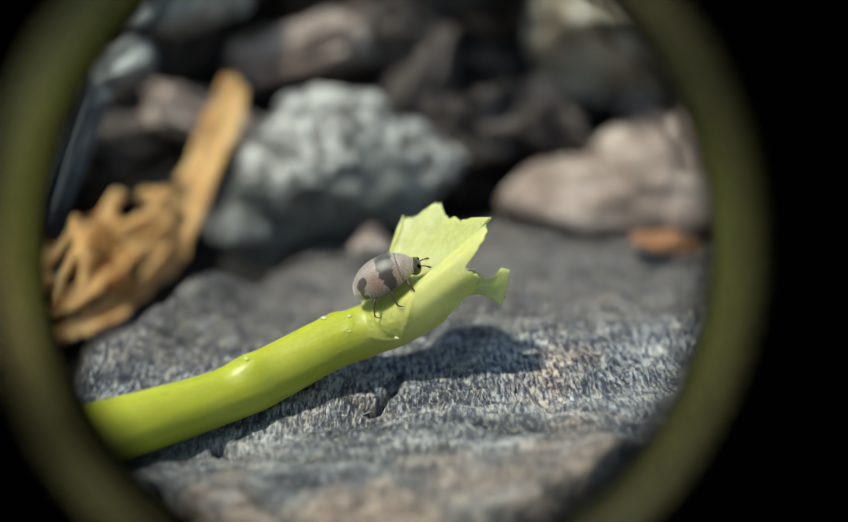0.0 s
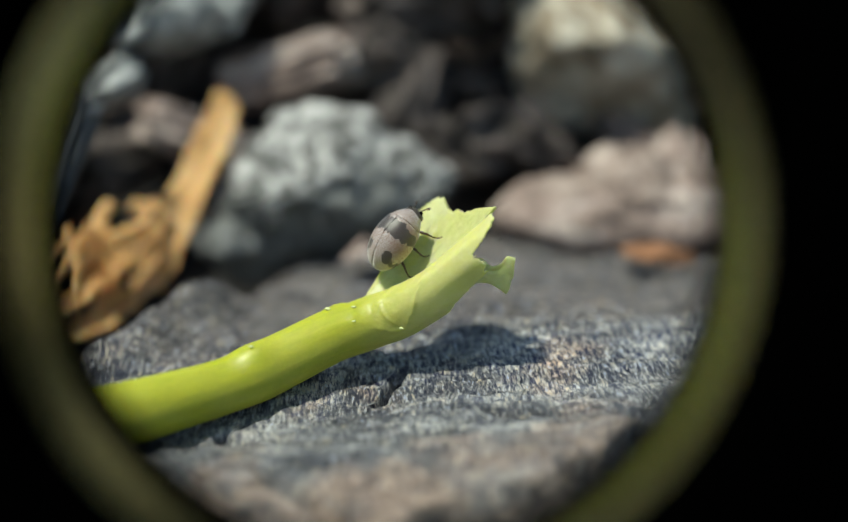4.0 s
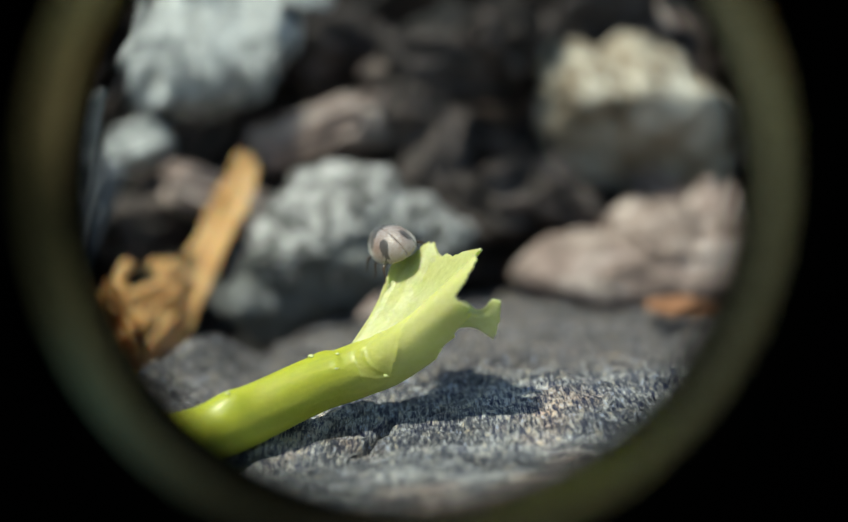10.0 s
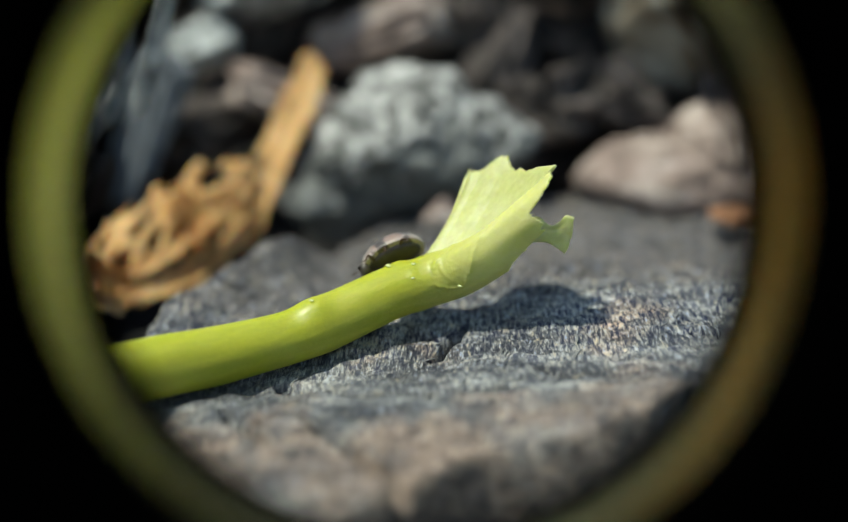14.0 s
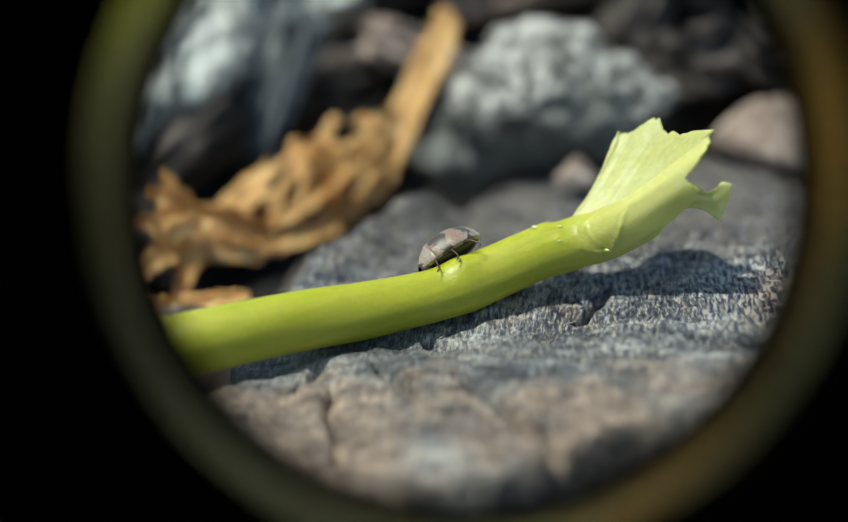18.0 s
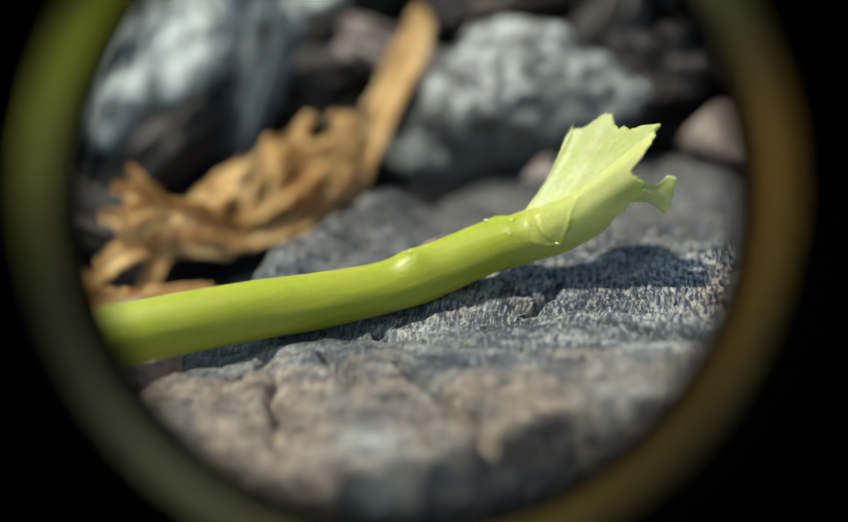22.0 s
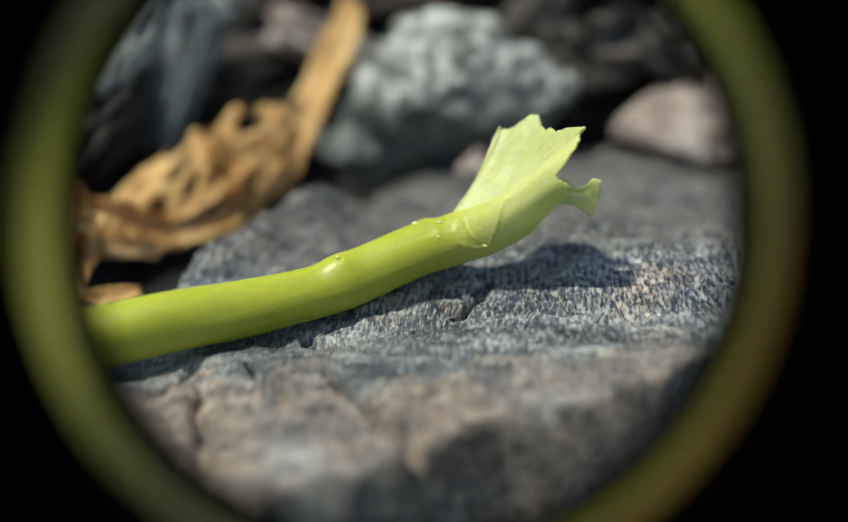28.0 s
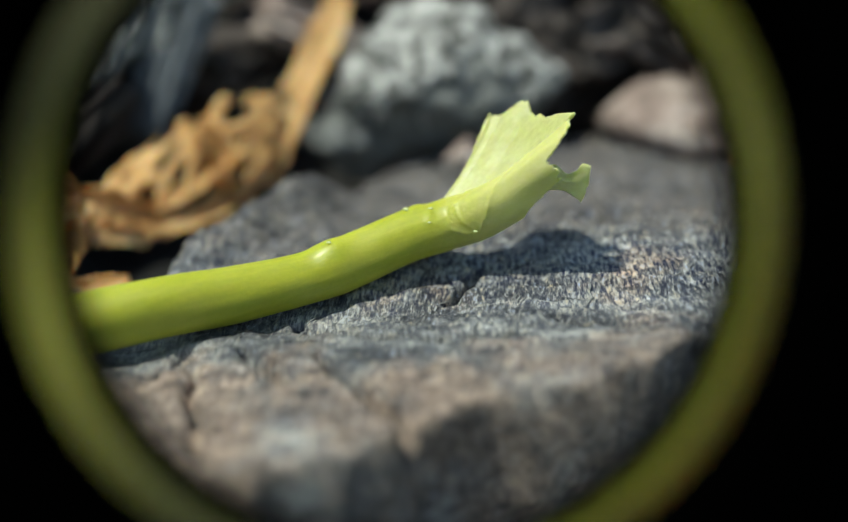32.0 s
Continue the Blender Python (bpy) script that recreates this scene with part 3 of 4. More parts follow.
def stalk():
    """The round stem and, in one with it, the sheath with its slanting torn mouth."""
    c = curve_points(AXIS, 260)
    run = np.concatenate([[0], np.cumsum(np.linalg.norm(np.diff(c[:, :3], axis=0), axis=1))])
    node = run[np.argmin(np.abs(c[:, 0] - 0.10))]
    tangent = np.gradient(c[:, :3], axis=0)
    # mouth: angle from the lower right over the side that faces front; distance past the node
    rim = [(-40, 0.30), (-10, 0.27), (12, 0.28), (34, 0.33), (46, 0.38), (52, 0.44), (60, 0.51), (75, 0.535), (90, 0.53), (100, 0.515), (106, 0.535), (112, 0.575), (128, 0.63), (150, 0.66), (172, 0.65), (188, 0.56), (215, 0.46), (270, 0.42), (320, 0.36)]
    # low folds of skin on the sheath: corners of each line, height and half-width
    folds = [([(0.214, -0.152, 0.160), (0.239, -0.171, 0.254), (0.251, -0.162, 0.307), (0.277, -0.142, 0.364), (0.321, -0.109, 0.408)], 0.010, 0.011),
             ([(0.095, -0.108, 0.228), (0.154, -0.060, 0.282), (0.213, 0.010, 0.316)], 0.010, 0.012),
             ([(0.005, -0.138, 0.196), (0.068, -0.143, 0.178), (0.142, -0.146, 0.154), (0.214, -0.152, 0.160)], 0.008, 0.010),
             ([(0.016, -0.052, 0.231), (0.011, -0.110, 0.214), (0.022, -0.144, 0.189)], 0.009, 0.009),
             ([(0.200, -0.156, 0.175), (0.150, -0.145, 0.200), (0.131, -0.137, 0.216), (0.120, -0.110, 0.238)], 0.007, 0.010)]
    folds = [(curve_points(c_, 24), a_, s_) for c_, a_, s_ in folds]
    na, n1, n2 = 216, 110, 100
    rows = []
    for i in range(n1 + n2):
        row = []
        for k in range(na + 1):
            th = 360 * (k % na) / na
            if th > 320:
                th -= 360
            co, si = math.cos(radians(th)), math.sin(radians(th))
            top = np.interp(th, [r[0] for r in rim], [r[1] for r in rim]) + 0.016 * noise.noise(Vector((co * 9, si * 9, 0))) + 0.014 * noise.noise(Vector((co * 30, si * 30, 3)))
            h = -node + i / n1 * node if i < n1 else (i - n1) / (n2 - 1) * top
            at = np.array([np.interp(h + node, run, c[:, q]) for q in range(4)])
            a = Vector([np.interp(h + node, run, tangent[:, q]) for q in range(3)]).normalized()
            w = Vector((0, -0.93, 0.37))
            w = (w - a * w.dot(a)).normalized()
            p = a.cross(w).normalized()
            if p.z > 0:
                p = -p
            up = min(1, max(0, h / 0.3))
            ang = radians(th)
            r = at[3] * (1 + 0.03 * noise.noise(Vector((co * 1.6, si * 1.6, h * 4))) + 0.012 * math.sin(radians(th) * 9) * up)
            r += 0.013 * math.exp(-((at[0] + 0.345) / 0.055) ** 2 - ((th - 135) / 30) ** 2) + 0.009 * math.exp(-((at[0] + 0.02) / 0.03) ** 2 - ((th - 175) / 30) ** 2)
            seam = 1 - 0.28 * max(0, -co) * up
            q = Vector(at[:3]) + (p * math.cos(ang) * seam + w * math.sin(ang)) * r
            if -0.16 < h < 0.42 and 20 < th < 220:
                lift = 0.0035 * noise.noise(q * 22) * max(0, 1 - abs(h - 0.06) / 0.2) + 0.0012 * noise.noise(q * 70) * max(0, 1 - abs(h - 0.06) / 0.3)
                for line, high, half in folds:
                    d = float(np.min(np.sum((line - np.array(q)) ** 2, axis=1)))
                    if d < 9 * half * half:
                        lift = max(lift, high * (0.45 + 0.5 * noise.noise(q * 30)) * math.exp(-d / (half * half)))
                q += (q - Vector(at[:3])).normalized() * lift
            row.append(q)
        rows.append(row)
    return thick_sheet(rows, 0.008)


def torn_lip():
    """The small tongue of the sheath that curls outward to a blunt torn end."""
    upper = curve_points([(0.445, -0.186, 0.452), (0.490, -0.206, 0.466), (0.530, -0.205, 0.436), (0.562, -0.202, 0.442), (0.590, -0.205, 0.472), (0.617, -0.212, 0.462)], 26)
    lower = curve_points([(0.435, -0.180, 0.345), (0.480, -0.194, 0.362), (0.520, -0.2, 0.364), (0.548, -0.2, 0.352), (0.575, -0.2, 0.334), (0.596, -0.2, 0.318)], 26)
    rows = []
    for i in range(26):
        u = i / 25
        row = []
        for j in range(18):
            w = j / 17
            p = Vector(lower[i]).lerp(Vector(upper[i]), w)
            p.y -= 0.016 * math.sin(math.pi * w) * (1 - u) * min(1, 3 * u) + 0.004 * noise.noise(Vector((u * 5, w * 6, 2)))
            p.x += u ** 3 * (0.010 * math.sin(math.pi * w) + 0.008 * noise.noise(Vector((w * 9, 2, 6))))
            row.append(p)
        rows.append(row)
    return thick_sheet(rows, 0.012)


part("stalk", stalk(), STEM, stem)
part("torn_lip", torn_lip(), BRIGHT_LIP, stem, "curled tongue with a blunt torn end, brightened against shade")
part("back_flap", back_flap(), CALYX, stem, "pale thin sheath wall with a jagged torn edge")
for x, y, z, k in ((0.016, -0.085, 0.228, 0.010), (0.015, -0.145, 0.192, 0.008), (-0.087, -0.079, 0.217, 0.015), (0.0, -0.045, 0.225, 0.009), (0.20, -0.158, 0.165, 0.011), (-0.367, -0.286, 0.156, 0.011)):
    part("node_bump", lump((k, k * 0.85, k * 0.6), int(k * 3000), 0.2, 3), WART, stem, "small whitish glossy wart").location = Vector((x, y, z)) * CM


# ---- beetle ----
def ellipsoid(size, at=(0, 0, 0), seg=24, half=False, pinch=0.0):
    bm = bmesh.new()
    bmesh.ops.create_uvsphere(bm, u_segments=seg, v_segments=seg // 2, radius=1)
    for v in bm.verts:
        x, y, z = v.co
        if half and z < 0:
            z *= 0.12
        y *= 1 - pinch * x
        v.co = Vector((x * size[0] + at[0], y * size[1] + at[1], z * size[2] + at[2]))
    return bm


def body_piece(side=0, front=False):
    """A piece of one domed body: a wing case on either side of the seam, or the shield in front."""
    k = 0.97 if front else 1.0
    bm = ellipsoid((0.152 * k, 0.106 * k, 0.110 * k), (-0.002, 0, 0.026), 48, True, 0.06)
    cuts = [((0.066, 0, 0), (-1, 0, 0.15))] if front else [((0.064, 0, 0), (1, 0, -0.15)), ((0, 0.0008 * side, 0), (0, -side, 0))]
    for co, no in cuts:
        bmesh.ops.bisect_plane(bm, geom=bm.verts[:] + bm.edges[:] + bm.faces[:], plane_co=co, plane_no=no, clear_outer=True)
        bmesh.ops.holes_fill(bm, edges=[e for e in bm.edges if e.is_boundary])
    return bm


def beetle():
    b = tagged(new("ladybird_beetle"), "small hairy grey-brown ladybird beetle with dark patches walking on the stem", "beetle")
    for side in (1, -1):
        part("wing_case", body_piece(side), SHELL, b)
    part("pronotum", body_piece(front=True), SHELL, b, "grey haired shield behind the head")
    part("head", ellipsoid((0.030, 0.052, 0.038), (0.128, 0, 0.022), 20), HEAD, b)
    part("underside", ellipsoid((0.125, 0.085, 0.03), (-0.01, 0, 0.02), 24), DARK, b)
    for side in (1, -1):
        part("eye", ellipsoid((0.011, 0.009, 0.011), (0.147, 0.033 * side, 0.028), 12), BLACK, b)
        part("antenna", tube(curve_points([(0.155, 0.02 * side, 0.022), (0.178, 0.033 * side, 0.012), (0.192, 0.042 * side, 0.0)], 8), [0.003, 0.003, 0.003, 0.003, 0.004, 0.005, 0.005, 0.003], 6), LEG, b)
        for x0, x1 in ((0.075, 0.10), (0.01, 0.005), (-0.05, -0.10)):
            c = curve_points([(x0, 0.05 * side, 0.015), ((x0 + x1) / 2, 0.105 * side, 0.012), (x1, 0.135 * side, -0.035), (x1 + 0.02, 0.15 * side, -0.05)], 14)
            part("leg", tube(c, np.interp(np.linspace(0, 1, 14), [0, 0.35, 0.5, 0.8, 1], [0.007, 0.006, 0.0035, 0.003, 0.0018]), 8), LEG, b)
    b.scale = (0.94, 0.87, 0.90)
    return b


BUG = beetle()

# ---- things behind and beside the wood ----
def boulder(contour, centre, depth, seed, belly, lean, under, rough, grain, fine=11.0):
    """A stone's surface as a function of direction: its outline (x, z) seen from the front, bulging at the height belly, leaning back above it and undercut below."""
    cx, cy, cz = centre
    polar = sorted((math.atan2(z - cz, x - cx), math.hypot(x - cx, z - cz)) for x, z in contour)
    ang = [polar[-1][0] - 2 * math.pi] + [p[0] for p in polar] + [polar[0][0] + 2 * math.pi]
    rad = [polar[-1][1]] + [p[1] for p in polar] + [polar[0][1]]
    off = Vector((seed * 3.7, seed * 1.3, -seed * 2.1))

    def surface(d, lift=0.0):
        r = float(np.interp(math.atan2(d.z, d.x), ang, rad))
        p = Vector((r * d.x, depth * d.y, r * d.z))
        h = cz + p.z - belly
        p.y += (lean * h if h > 0 else -under * h) * (1 if d.y < 0.3 else 0.5)
        q = p * 1.7 + off
        f = rough * noise.fractal(q, 0.9, 2.1, 5) - 0.7 * rough * abs(noise.noise(q * 1.9))
        g = grain * noise.noise(p * fine + off) + 0.6 * grain * noise.noise(p * fine * 2.3 - off)
        return p + Vector((d.x * 0.7, d.y, d.z)).normalized() * (f + g + lift)
    return surface


def ball_of(surface, detail=5):
    bm = bmesh.new()
    bmesh.ops.create_icosphere(bm, subdivisions=detail, radius=1)
    for v in bm.verts:
        v.co = surface(v.co.copy())
    return bm


ROCK_AT = (-0.10, 2.36, 0.02)
ROCK_SHAPE = boulder([(-0.92, -0.36), (-0.84, 0.03), (-0.68, 0.30), (-0.48, 0.46), (-0.28, 0.55), (0.02, 0.53), (0.30, 0.42), (0.58, 0.28), (0.72, 0.14), (0.64, -0.05), (0.45, -0.4), (-0.1, -0.6), (-0.7, -0.55)],
                     ROCK_AT, 0.46, 7, 0.14, 0.45, 0.35, 0.11, 0.022)
ROCK_THING = thing("lichen_covered_rock", ball_of(ROCK_SHAPE, 5), ROCK, ROCK_AT, "grey lumpy rock crusted with pale lichen", "rock")


def crusts(owner, shape, seeds, mat, name, label, start, crumb=0.026, detail=6):
    """Crumbly patches that hug a stone's upper side, one for each of the directions in seeds."""
    seeds = [Vector(p).normalized() for p in seeds]
    for k in range(len(seeds)):
        bm = bmesh.new()
        bmesh.ops.create_icosphere(bm, subdivisions=detail, radius=1)
        gone = []
        for v in bm.verts:
            d = v.co.copy()
            near = max(range(len(seeds)), key=lambda q: d.dot(seeds[q]))
            edge = -1
            if near == k and d.y < 0.55:
                edge = d.z * 1.1 - start + 0.30 * abs(min(0, d.x)) + 0.75 * noise.fractal(d * 3.1 + Vector((4, 1, 2)), 0.8, 2.0, 4)
            if edge < 0:
                gone.append(v)
                continue
            v.co = shape(d, min(0.035, edge * 0.16) - 0.008 + crumb * noise.noise(d * 21) + 0.7 * crumb * noise.noise(d * 43))
        bmesh.ops.delete(bm, geom=gone, context="VERTS")
        part(name, bm, mat, owner, label)


UPPER = ((-0.9, -0.5, 0.3), (-0.5, -0.5, 0.8), (0.0, -0.5, 1.0), (0.5, -0.5, 0.8), (0.9, -0.4, 0.3))
# lichen, made pale on top to paint in the rock's sunlit upper side
crusts(ROCK_THING, ROCK_SHAPE, UPPER, LIT_LICHEN, "lit_lichen_crust", "crumbly lichen, made paler for the sunlit top", 0.20)
thing("rock_foot", lump((0.28, 0.3, 0.2), 17, 0.25, 4), ROCK, (-0.72, 2.25, -0.22), "small grey rock lump", "rock")
thing("pink_pebble", lump((0.13, 0.12, 0.12), 9, 0.15, 4), RED_WOOD, (0.14, 1.72, -0.17), "small pinkish pebble resting on the wood", "pebble")


def lace():
    """A curled dry sheet eaten away to a net of flat strands."""
    low = curve_points([(-2.0, 0.75, -0.50), (-1.69, 1.1, -0.48), (-1.38, 1.4, -0.48), (-1.08, 1.82, -0.36)], 150)
    high = curve_points([(-1.94, 1.35, -0.24), (-1.70, 1.72, -0.05), (-1.38, 2.0, 0.10), (-1.08, 2.12, 0.08)], 150)
    bm = bmesh.new()
    nv = 84
    grid = []
    for i in range(150):
        row = []
        for j in range(nv):
            w = j / (nv - 1)
            u = i / 149
            ragged = 0.05 * noise.noise(Vector((u * 9, w * 3, 2)))
            p = Vector(low[i]).lerp(Vector(high[i]), w * (1 + ragged))
            cell = Vector((u * 5.2 + 0.5 * w + 0.3 * noise.noise(Vector((u * 4, w * 4, 5))), w * 3.4 - u * 1.3 + 0.3 * noise.noise(Vector((u * 4, w * 4, 8))), 0.5))
            d = noise.voronoi(cell)[0]
            gap = d[1] - d[0]
            wide = 0.09 + 0.30 * w + 0.05 * noise.noise(Vector((u * 5, w * 5, 11)))
            rim = min(w, 1 - w, u * 1.5, (1 - u) * 2) * 6
            keep = gap < wide or rim + 0.5 * noise.noise(Vector((u * 20, w * 12, 3))) < 0.22
            if min(u, w, 1 - w) < 0.05 + 0.06 * noise.noise(Vector((u * 14, w * 14, 30))):
                keep = False
            curl = 0.03 * max(0, 1 - gap / max(wide, 0.05)) + 0.06 * math.sin(math.pi * w) + 0.05 * noise.noise(Vector((u * 5, w * 3, 21))) + 0.02 * noise.noise(Vector((u * 16, w * 11, 22)))
            p += Vector((0.15, -0.75, 0.5)) * curl
            row.append(bm.verts.new(p) if keep else None)
        grid.append(row)
    for i in range(149):
        for j in range(nv - 1):
            q = (grid[i][j], grid[i + 1][j], grid[i + 1][j + 1], grid[i][j + 1])
            if all(q):
                bm.faces.new(q)
    bmesh.ops.delete(bm, geom=[v for v in bm.verts if not v.link_faces], context="VERTS")
    bmesh.ops.recalc_face_normals(bm, faces=bm.faces[:])
    for _ in range(2):
        bmesh.ops.smooth_vert(bm, verts=bm.verts[:], factor=0.5, use_axis_x=True, use_axis_y=True, use_axis_z=True)
    bmesh.ops.solidify(bm, geom=bm.faces[:], thickness=0.022)
    return bm


def dried_leaf():
    t = tagged(new("dried_leaf"), "curled tan dried leaf with torn lacy lobes", "leaf")
    part("blade", ribbon([(-0.765, 2.56, 0.70), (-0.745, 2.50, 0.56), (-0.85, 2.34, 0.30), (-0.97, 2.14, 0.06), (-1.06, 1.98, -0.16), (-1.13, 1.82, -0.40)], [0.06, 0.20, 0.24, 0.22, 0.25, 0.24, 0.12], 0.02, 3, 0.2, 48, 9, 0.35, -0.2, 0.14), LEAF, t)
    strips = [([(-1.08, 1.86, -0.30), (-1.30, 1.48, -0.42), (-1.52, 1.2, -0.44), (-1.70, 1.02, -0.45)], [0.10, 0.13, 0.12, 0.08]),
              ([(-1.12, 2.02, -0.02), (-1.30, 1.74, -0.12), (-1.42, 1.45, -0.26), (-1.62, 1.2, -0.34)], [0.10, 0.13, 0.11, 0.07]),
              ([(-1.60, 1.10, -0.34), (-1.78, 0.97, -0.22), (-1.98, 0.88, -0.17), (-2.14, 0.82, -0.16)], [0.10, 0.15, 0.13, 0.08]),
              ([(-1.62, 1.02, -0.45), (-1.80, 0.86, -0.36), (-1.98, 0.80, -0.36), (-2.12, 0.74, -0.22)], [0.10, 0.12, 0.12, 0.07]),
              ([(-1.90, 0.84, -0.24), (-1.92, 0.78, -0.38), (-1.98, 0.72, -0.5), (-2.02, 0.66, -0.56)], [0.07, 0.10, 0.10, 0.05]),
              ([(-2.16, 0.22, -0.42), (-1.88, 0.24, -0.41), (-1.65, 0.28, -0.38), (-1.46, 0.34, -0.36)], [0.14, 0.12, 0.1, 0.05]),
              ([(-1.9, 1.0, -0.3), (-2.1, 0.7, -0.36), (-2.2, 0.4, -0.42), (-2.14, 0.2, -0.44)], [0.1, 0.14, 0.14, 0.1])]
    for k, (pts, ws) in enumerate(strips):
        part("curled_lobe", ribbon(pts, ws, 0.02, 40 + k, 0.4, 44, 9, 0.6, 0.12 * (k % 3 - 1), 0.09), LEAF, t)
    part("lacy_blade", lace(), LEAF, t, "torn dried leaf blade full of holes")
    rng = random.Random(12)
    for k in range(12):
        x, y, z = curve_points(strips[(0, 1, 2, 3)[k % 4]][0], 12)[3 + k * 2 % 8]
        pts, d = [(x, y, z)], Vector((rng.uniform(-1, 1), rng.uniform(-0.6, 0.2), rng.uniform(0, 0.8))).normalized()
        for _ in range(4):
            d = (d + Vector((rng.uniform(-1, 1), rng.uniform(-0.6, 0.6), rng.uniform(-1, 1))) * 0.75).normalized()
            pts.append(tuple(Vector(pts[-1]) + d * rng.uniform(0.05, 0.09)))
        part("curled_edge", ribbon(pts, [0.05, 0.1, 0.1, 0.08, 0.04], 0.016, 90 + k, 0.8, 24, 5, 0.3), LEAF, t)
    return t


dried_leaf()


def slab(size, seed, rough=0.12, grain=(1.2, 4.0, 3.0)):
    """A split slab of bark: a rounded block, fluted along its length."""
    bm = bmesh.new()
    bmesh.ops.create_cube(bm, size=2)
    bmesh.ops.subdivide_edges(bm, edges=bm.edges[:], cuts=18, use_grid_fill=True)
    off = Vector((seed * 2.3, seed, 0))
    for v in bm.verts:
        p = v.co
        q = p.normalized() * max(abs(p.x), abs(p.y), abs(p.z))
        p = p.lerp(q, 0.35)
        f = noise.fractal(Vector((p.x * grain[0], p.y * grain[1], p.z * grain[2])) + off, 0.9, 2.0, 4)
        p = p * (1 + rough * f + rough * 0.6 * noise.noise(p * 1.5 - off))
        v.co = Vector((p.x * size[0], p.y * size[1], p.z * size[2]))
    return bm


BLADE_THING = thing("grey_bark_blade", slab((0.55, 0.24, 0.07), 3), SLATE, (-1.92, 2.5, 0.2), "upright blue-grey sliver of bark behind the dried leaf", "bark", (55, -65, 10))
for k in range(4):
    part("bark_rib", slab((0.48, 0.035, 0.02), 60 + k, 0.3), SLATE, BLADE_THING).matrix_local = pose(0.02 * k * CM, (-0.16 + 0.105 * k) * CM, 0.07 * CM, 0, 0, 2 - k)

PALE_AT, WHITE_AT, TAN_AT, LOG_AT = (-2.82, 2.05, 0.45), (-1.22, 3.55, 1.36), (2.08, 3.75, 0.8), (2.05, 2.3, -0.03)
PALE_SHAPE = boulder([(-2.16, 1.0), (-2.04, 0.52), (-2.06, 0.32), (-2.62, 0.08), (-3.15, -0.3), (-3.58, -0.54), (-3.78, 0.0), (-3.66, 0.8), (-3.06, 1.3), (-2.46, 1.25)], PALE_AT, 0.34, 5, -0.1, 0.95, 0.2, 0.12, 0.03, 8.0)
PALE_THING = thing("pale_bark_piece", ball_of(PALE_SHAPE), PALE_BARK, PALE_AT, "pale speckled bark piece leaning over the wood", "bark")
crusts(PALE_THING, PALE_SHAPE, UPPER, CHALK, "bark_flake", "white flaking bark skin", 0.0, 0.04, 5)
thing("pale_bark_sliver", slab((0.34, 0.035, 0.06), 15, 0.3), PALE_BARK, (-1.62, 2.0, 0.78), "thin pale bark sliver standing beside a dark hollow", "bark", (20, -72, 8))
WHITE_THING = thing("white_bark_chunk", ball_of(boulder([(-1.78, 1.50), (-1.84, 1.23), (-1.76, 0.97), (-1.29, 0.80), (-0.9, 0.96), (-0.66, 1.28), (-0.3, 1.75), (-0.7, 2.2), (-1.4, 2.2), (-1.8, 1.85)],
                                                        WHITE_AT, 0.45, 8, 0.95, 0.8, 0.5, 0.12, 0.02, 6.0)), PALE_BARK, WHITE_AT, "whitish ribbed chunk of bark lying on dark chips", "bark")
thing("white_bark_scrap", slab((0.24, 0.16, 0.10), 29, 0.25), PALE_BARK, (-1.68, 3.4, 0.66), "small pale bark scrap under a larger chunk", "bark", (40, -20, 20))


def bark_ribs():
    """Raised splintery ribs up the leaning front of the white chunk."""
    rng = random.Random(320)
    for k in range(9):
        x = -0.44 + 0.125 * k + rng.uniform(-0.02, 0.02)
        ob = part("bark_rib", slab((rng.uniform(0.32, 0.5), 0.045, 0.055), 320 + k, 0.3), PALE_BARK, WHITE_THING)
        ob.matrix_local = pose(x * CM, (-0.02 + 0.14 * abs(x)) * CM, rng.uniform(0.06, 0.2) * CM, -36, 0, 0) @ pose(0, 0, 0, 0, -90 + rng.uniform(-10, 2), 0)


bark_ribs()
TAN_SHAPE = boulder([(1.36, 1.40), (1.62, 1.45), (1.9, 1.30), (2.7, 1.14), (3.15, 0.95), (3.25, 0.3), (2.3, 0.15), (1.6, 0.48), (1.43, 1.06)], TAN_AT, 0.5, 24, 1.02, 0.8, 0.6, 0.10, 0.025, 6.0)
TAN_THING = thing("tan_stone", ball_of(TAN_SHAPE), STONE, TAN_AT, "tan stone with a paler crust put on its sunlit top", "stone")
# paler crust put on the top, painting the sunlit band into the colour
crusts(TAN_THING, TAN_SHAPE, UPPER, CREAM, "sunlit_top_crust", "whitish crust painting the sunlit top", 0.45, 0.03, 5)
LOG_SHAPE = boulder([(1.0, -0.08), (1.22, 0.06), (1.65, 0.17), (2.3, 0.20), (3.0, 0.18), (3.4, -0.1), (2.5, -0.36), (1.74, -0.36), (1.2, -0.2)], LOG_AT, 0.45, 11, -0.12, 0.4, 0.3, 0.07, 0.02, 6.0)
LOG_THING = thing("pinkish_log", ball_of(LOG_SHAPE), RED_WOOD, LOG_AT, "pinkish weathered stick lying behind the wood", "wood")
crusts(LOG_THING, LOG_SHAPE, UPPER, PINK, "bark_flake", "pale pink peeling bark", 0.30, 0.02, 5)
thing("orange_leaf_bit", lump((0.24, 0.12, 0.09), 13, 0.25, 4), ORANGE, (1.95, 1.6, -0.14), "small orange scrap of dead leaf", "leaf", (10, 0, -15))


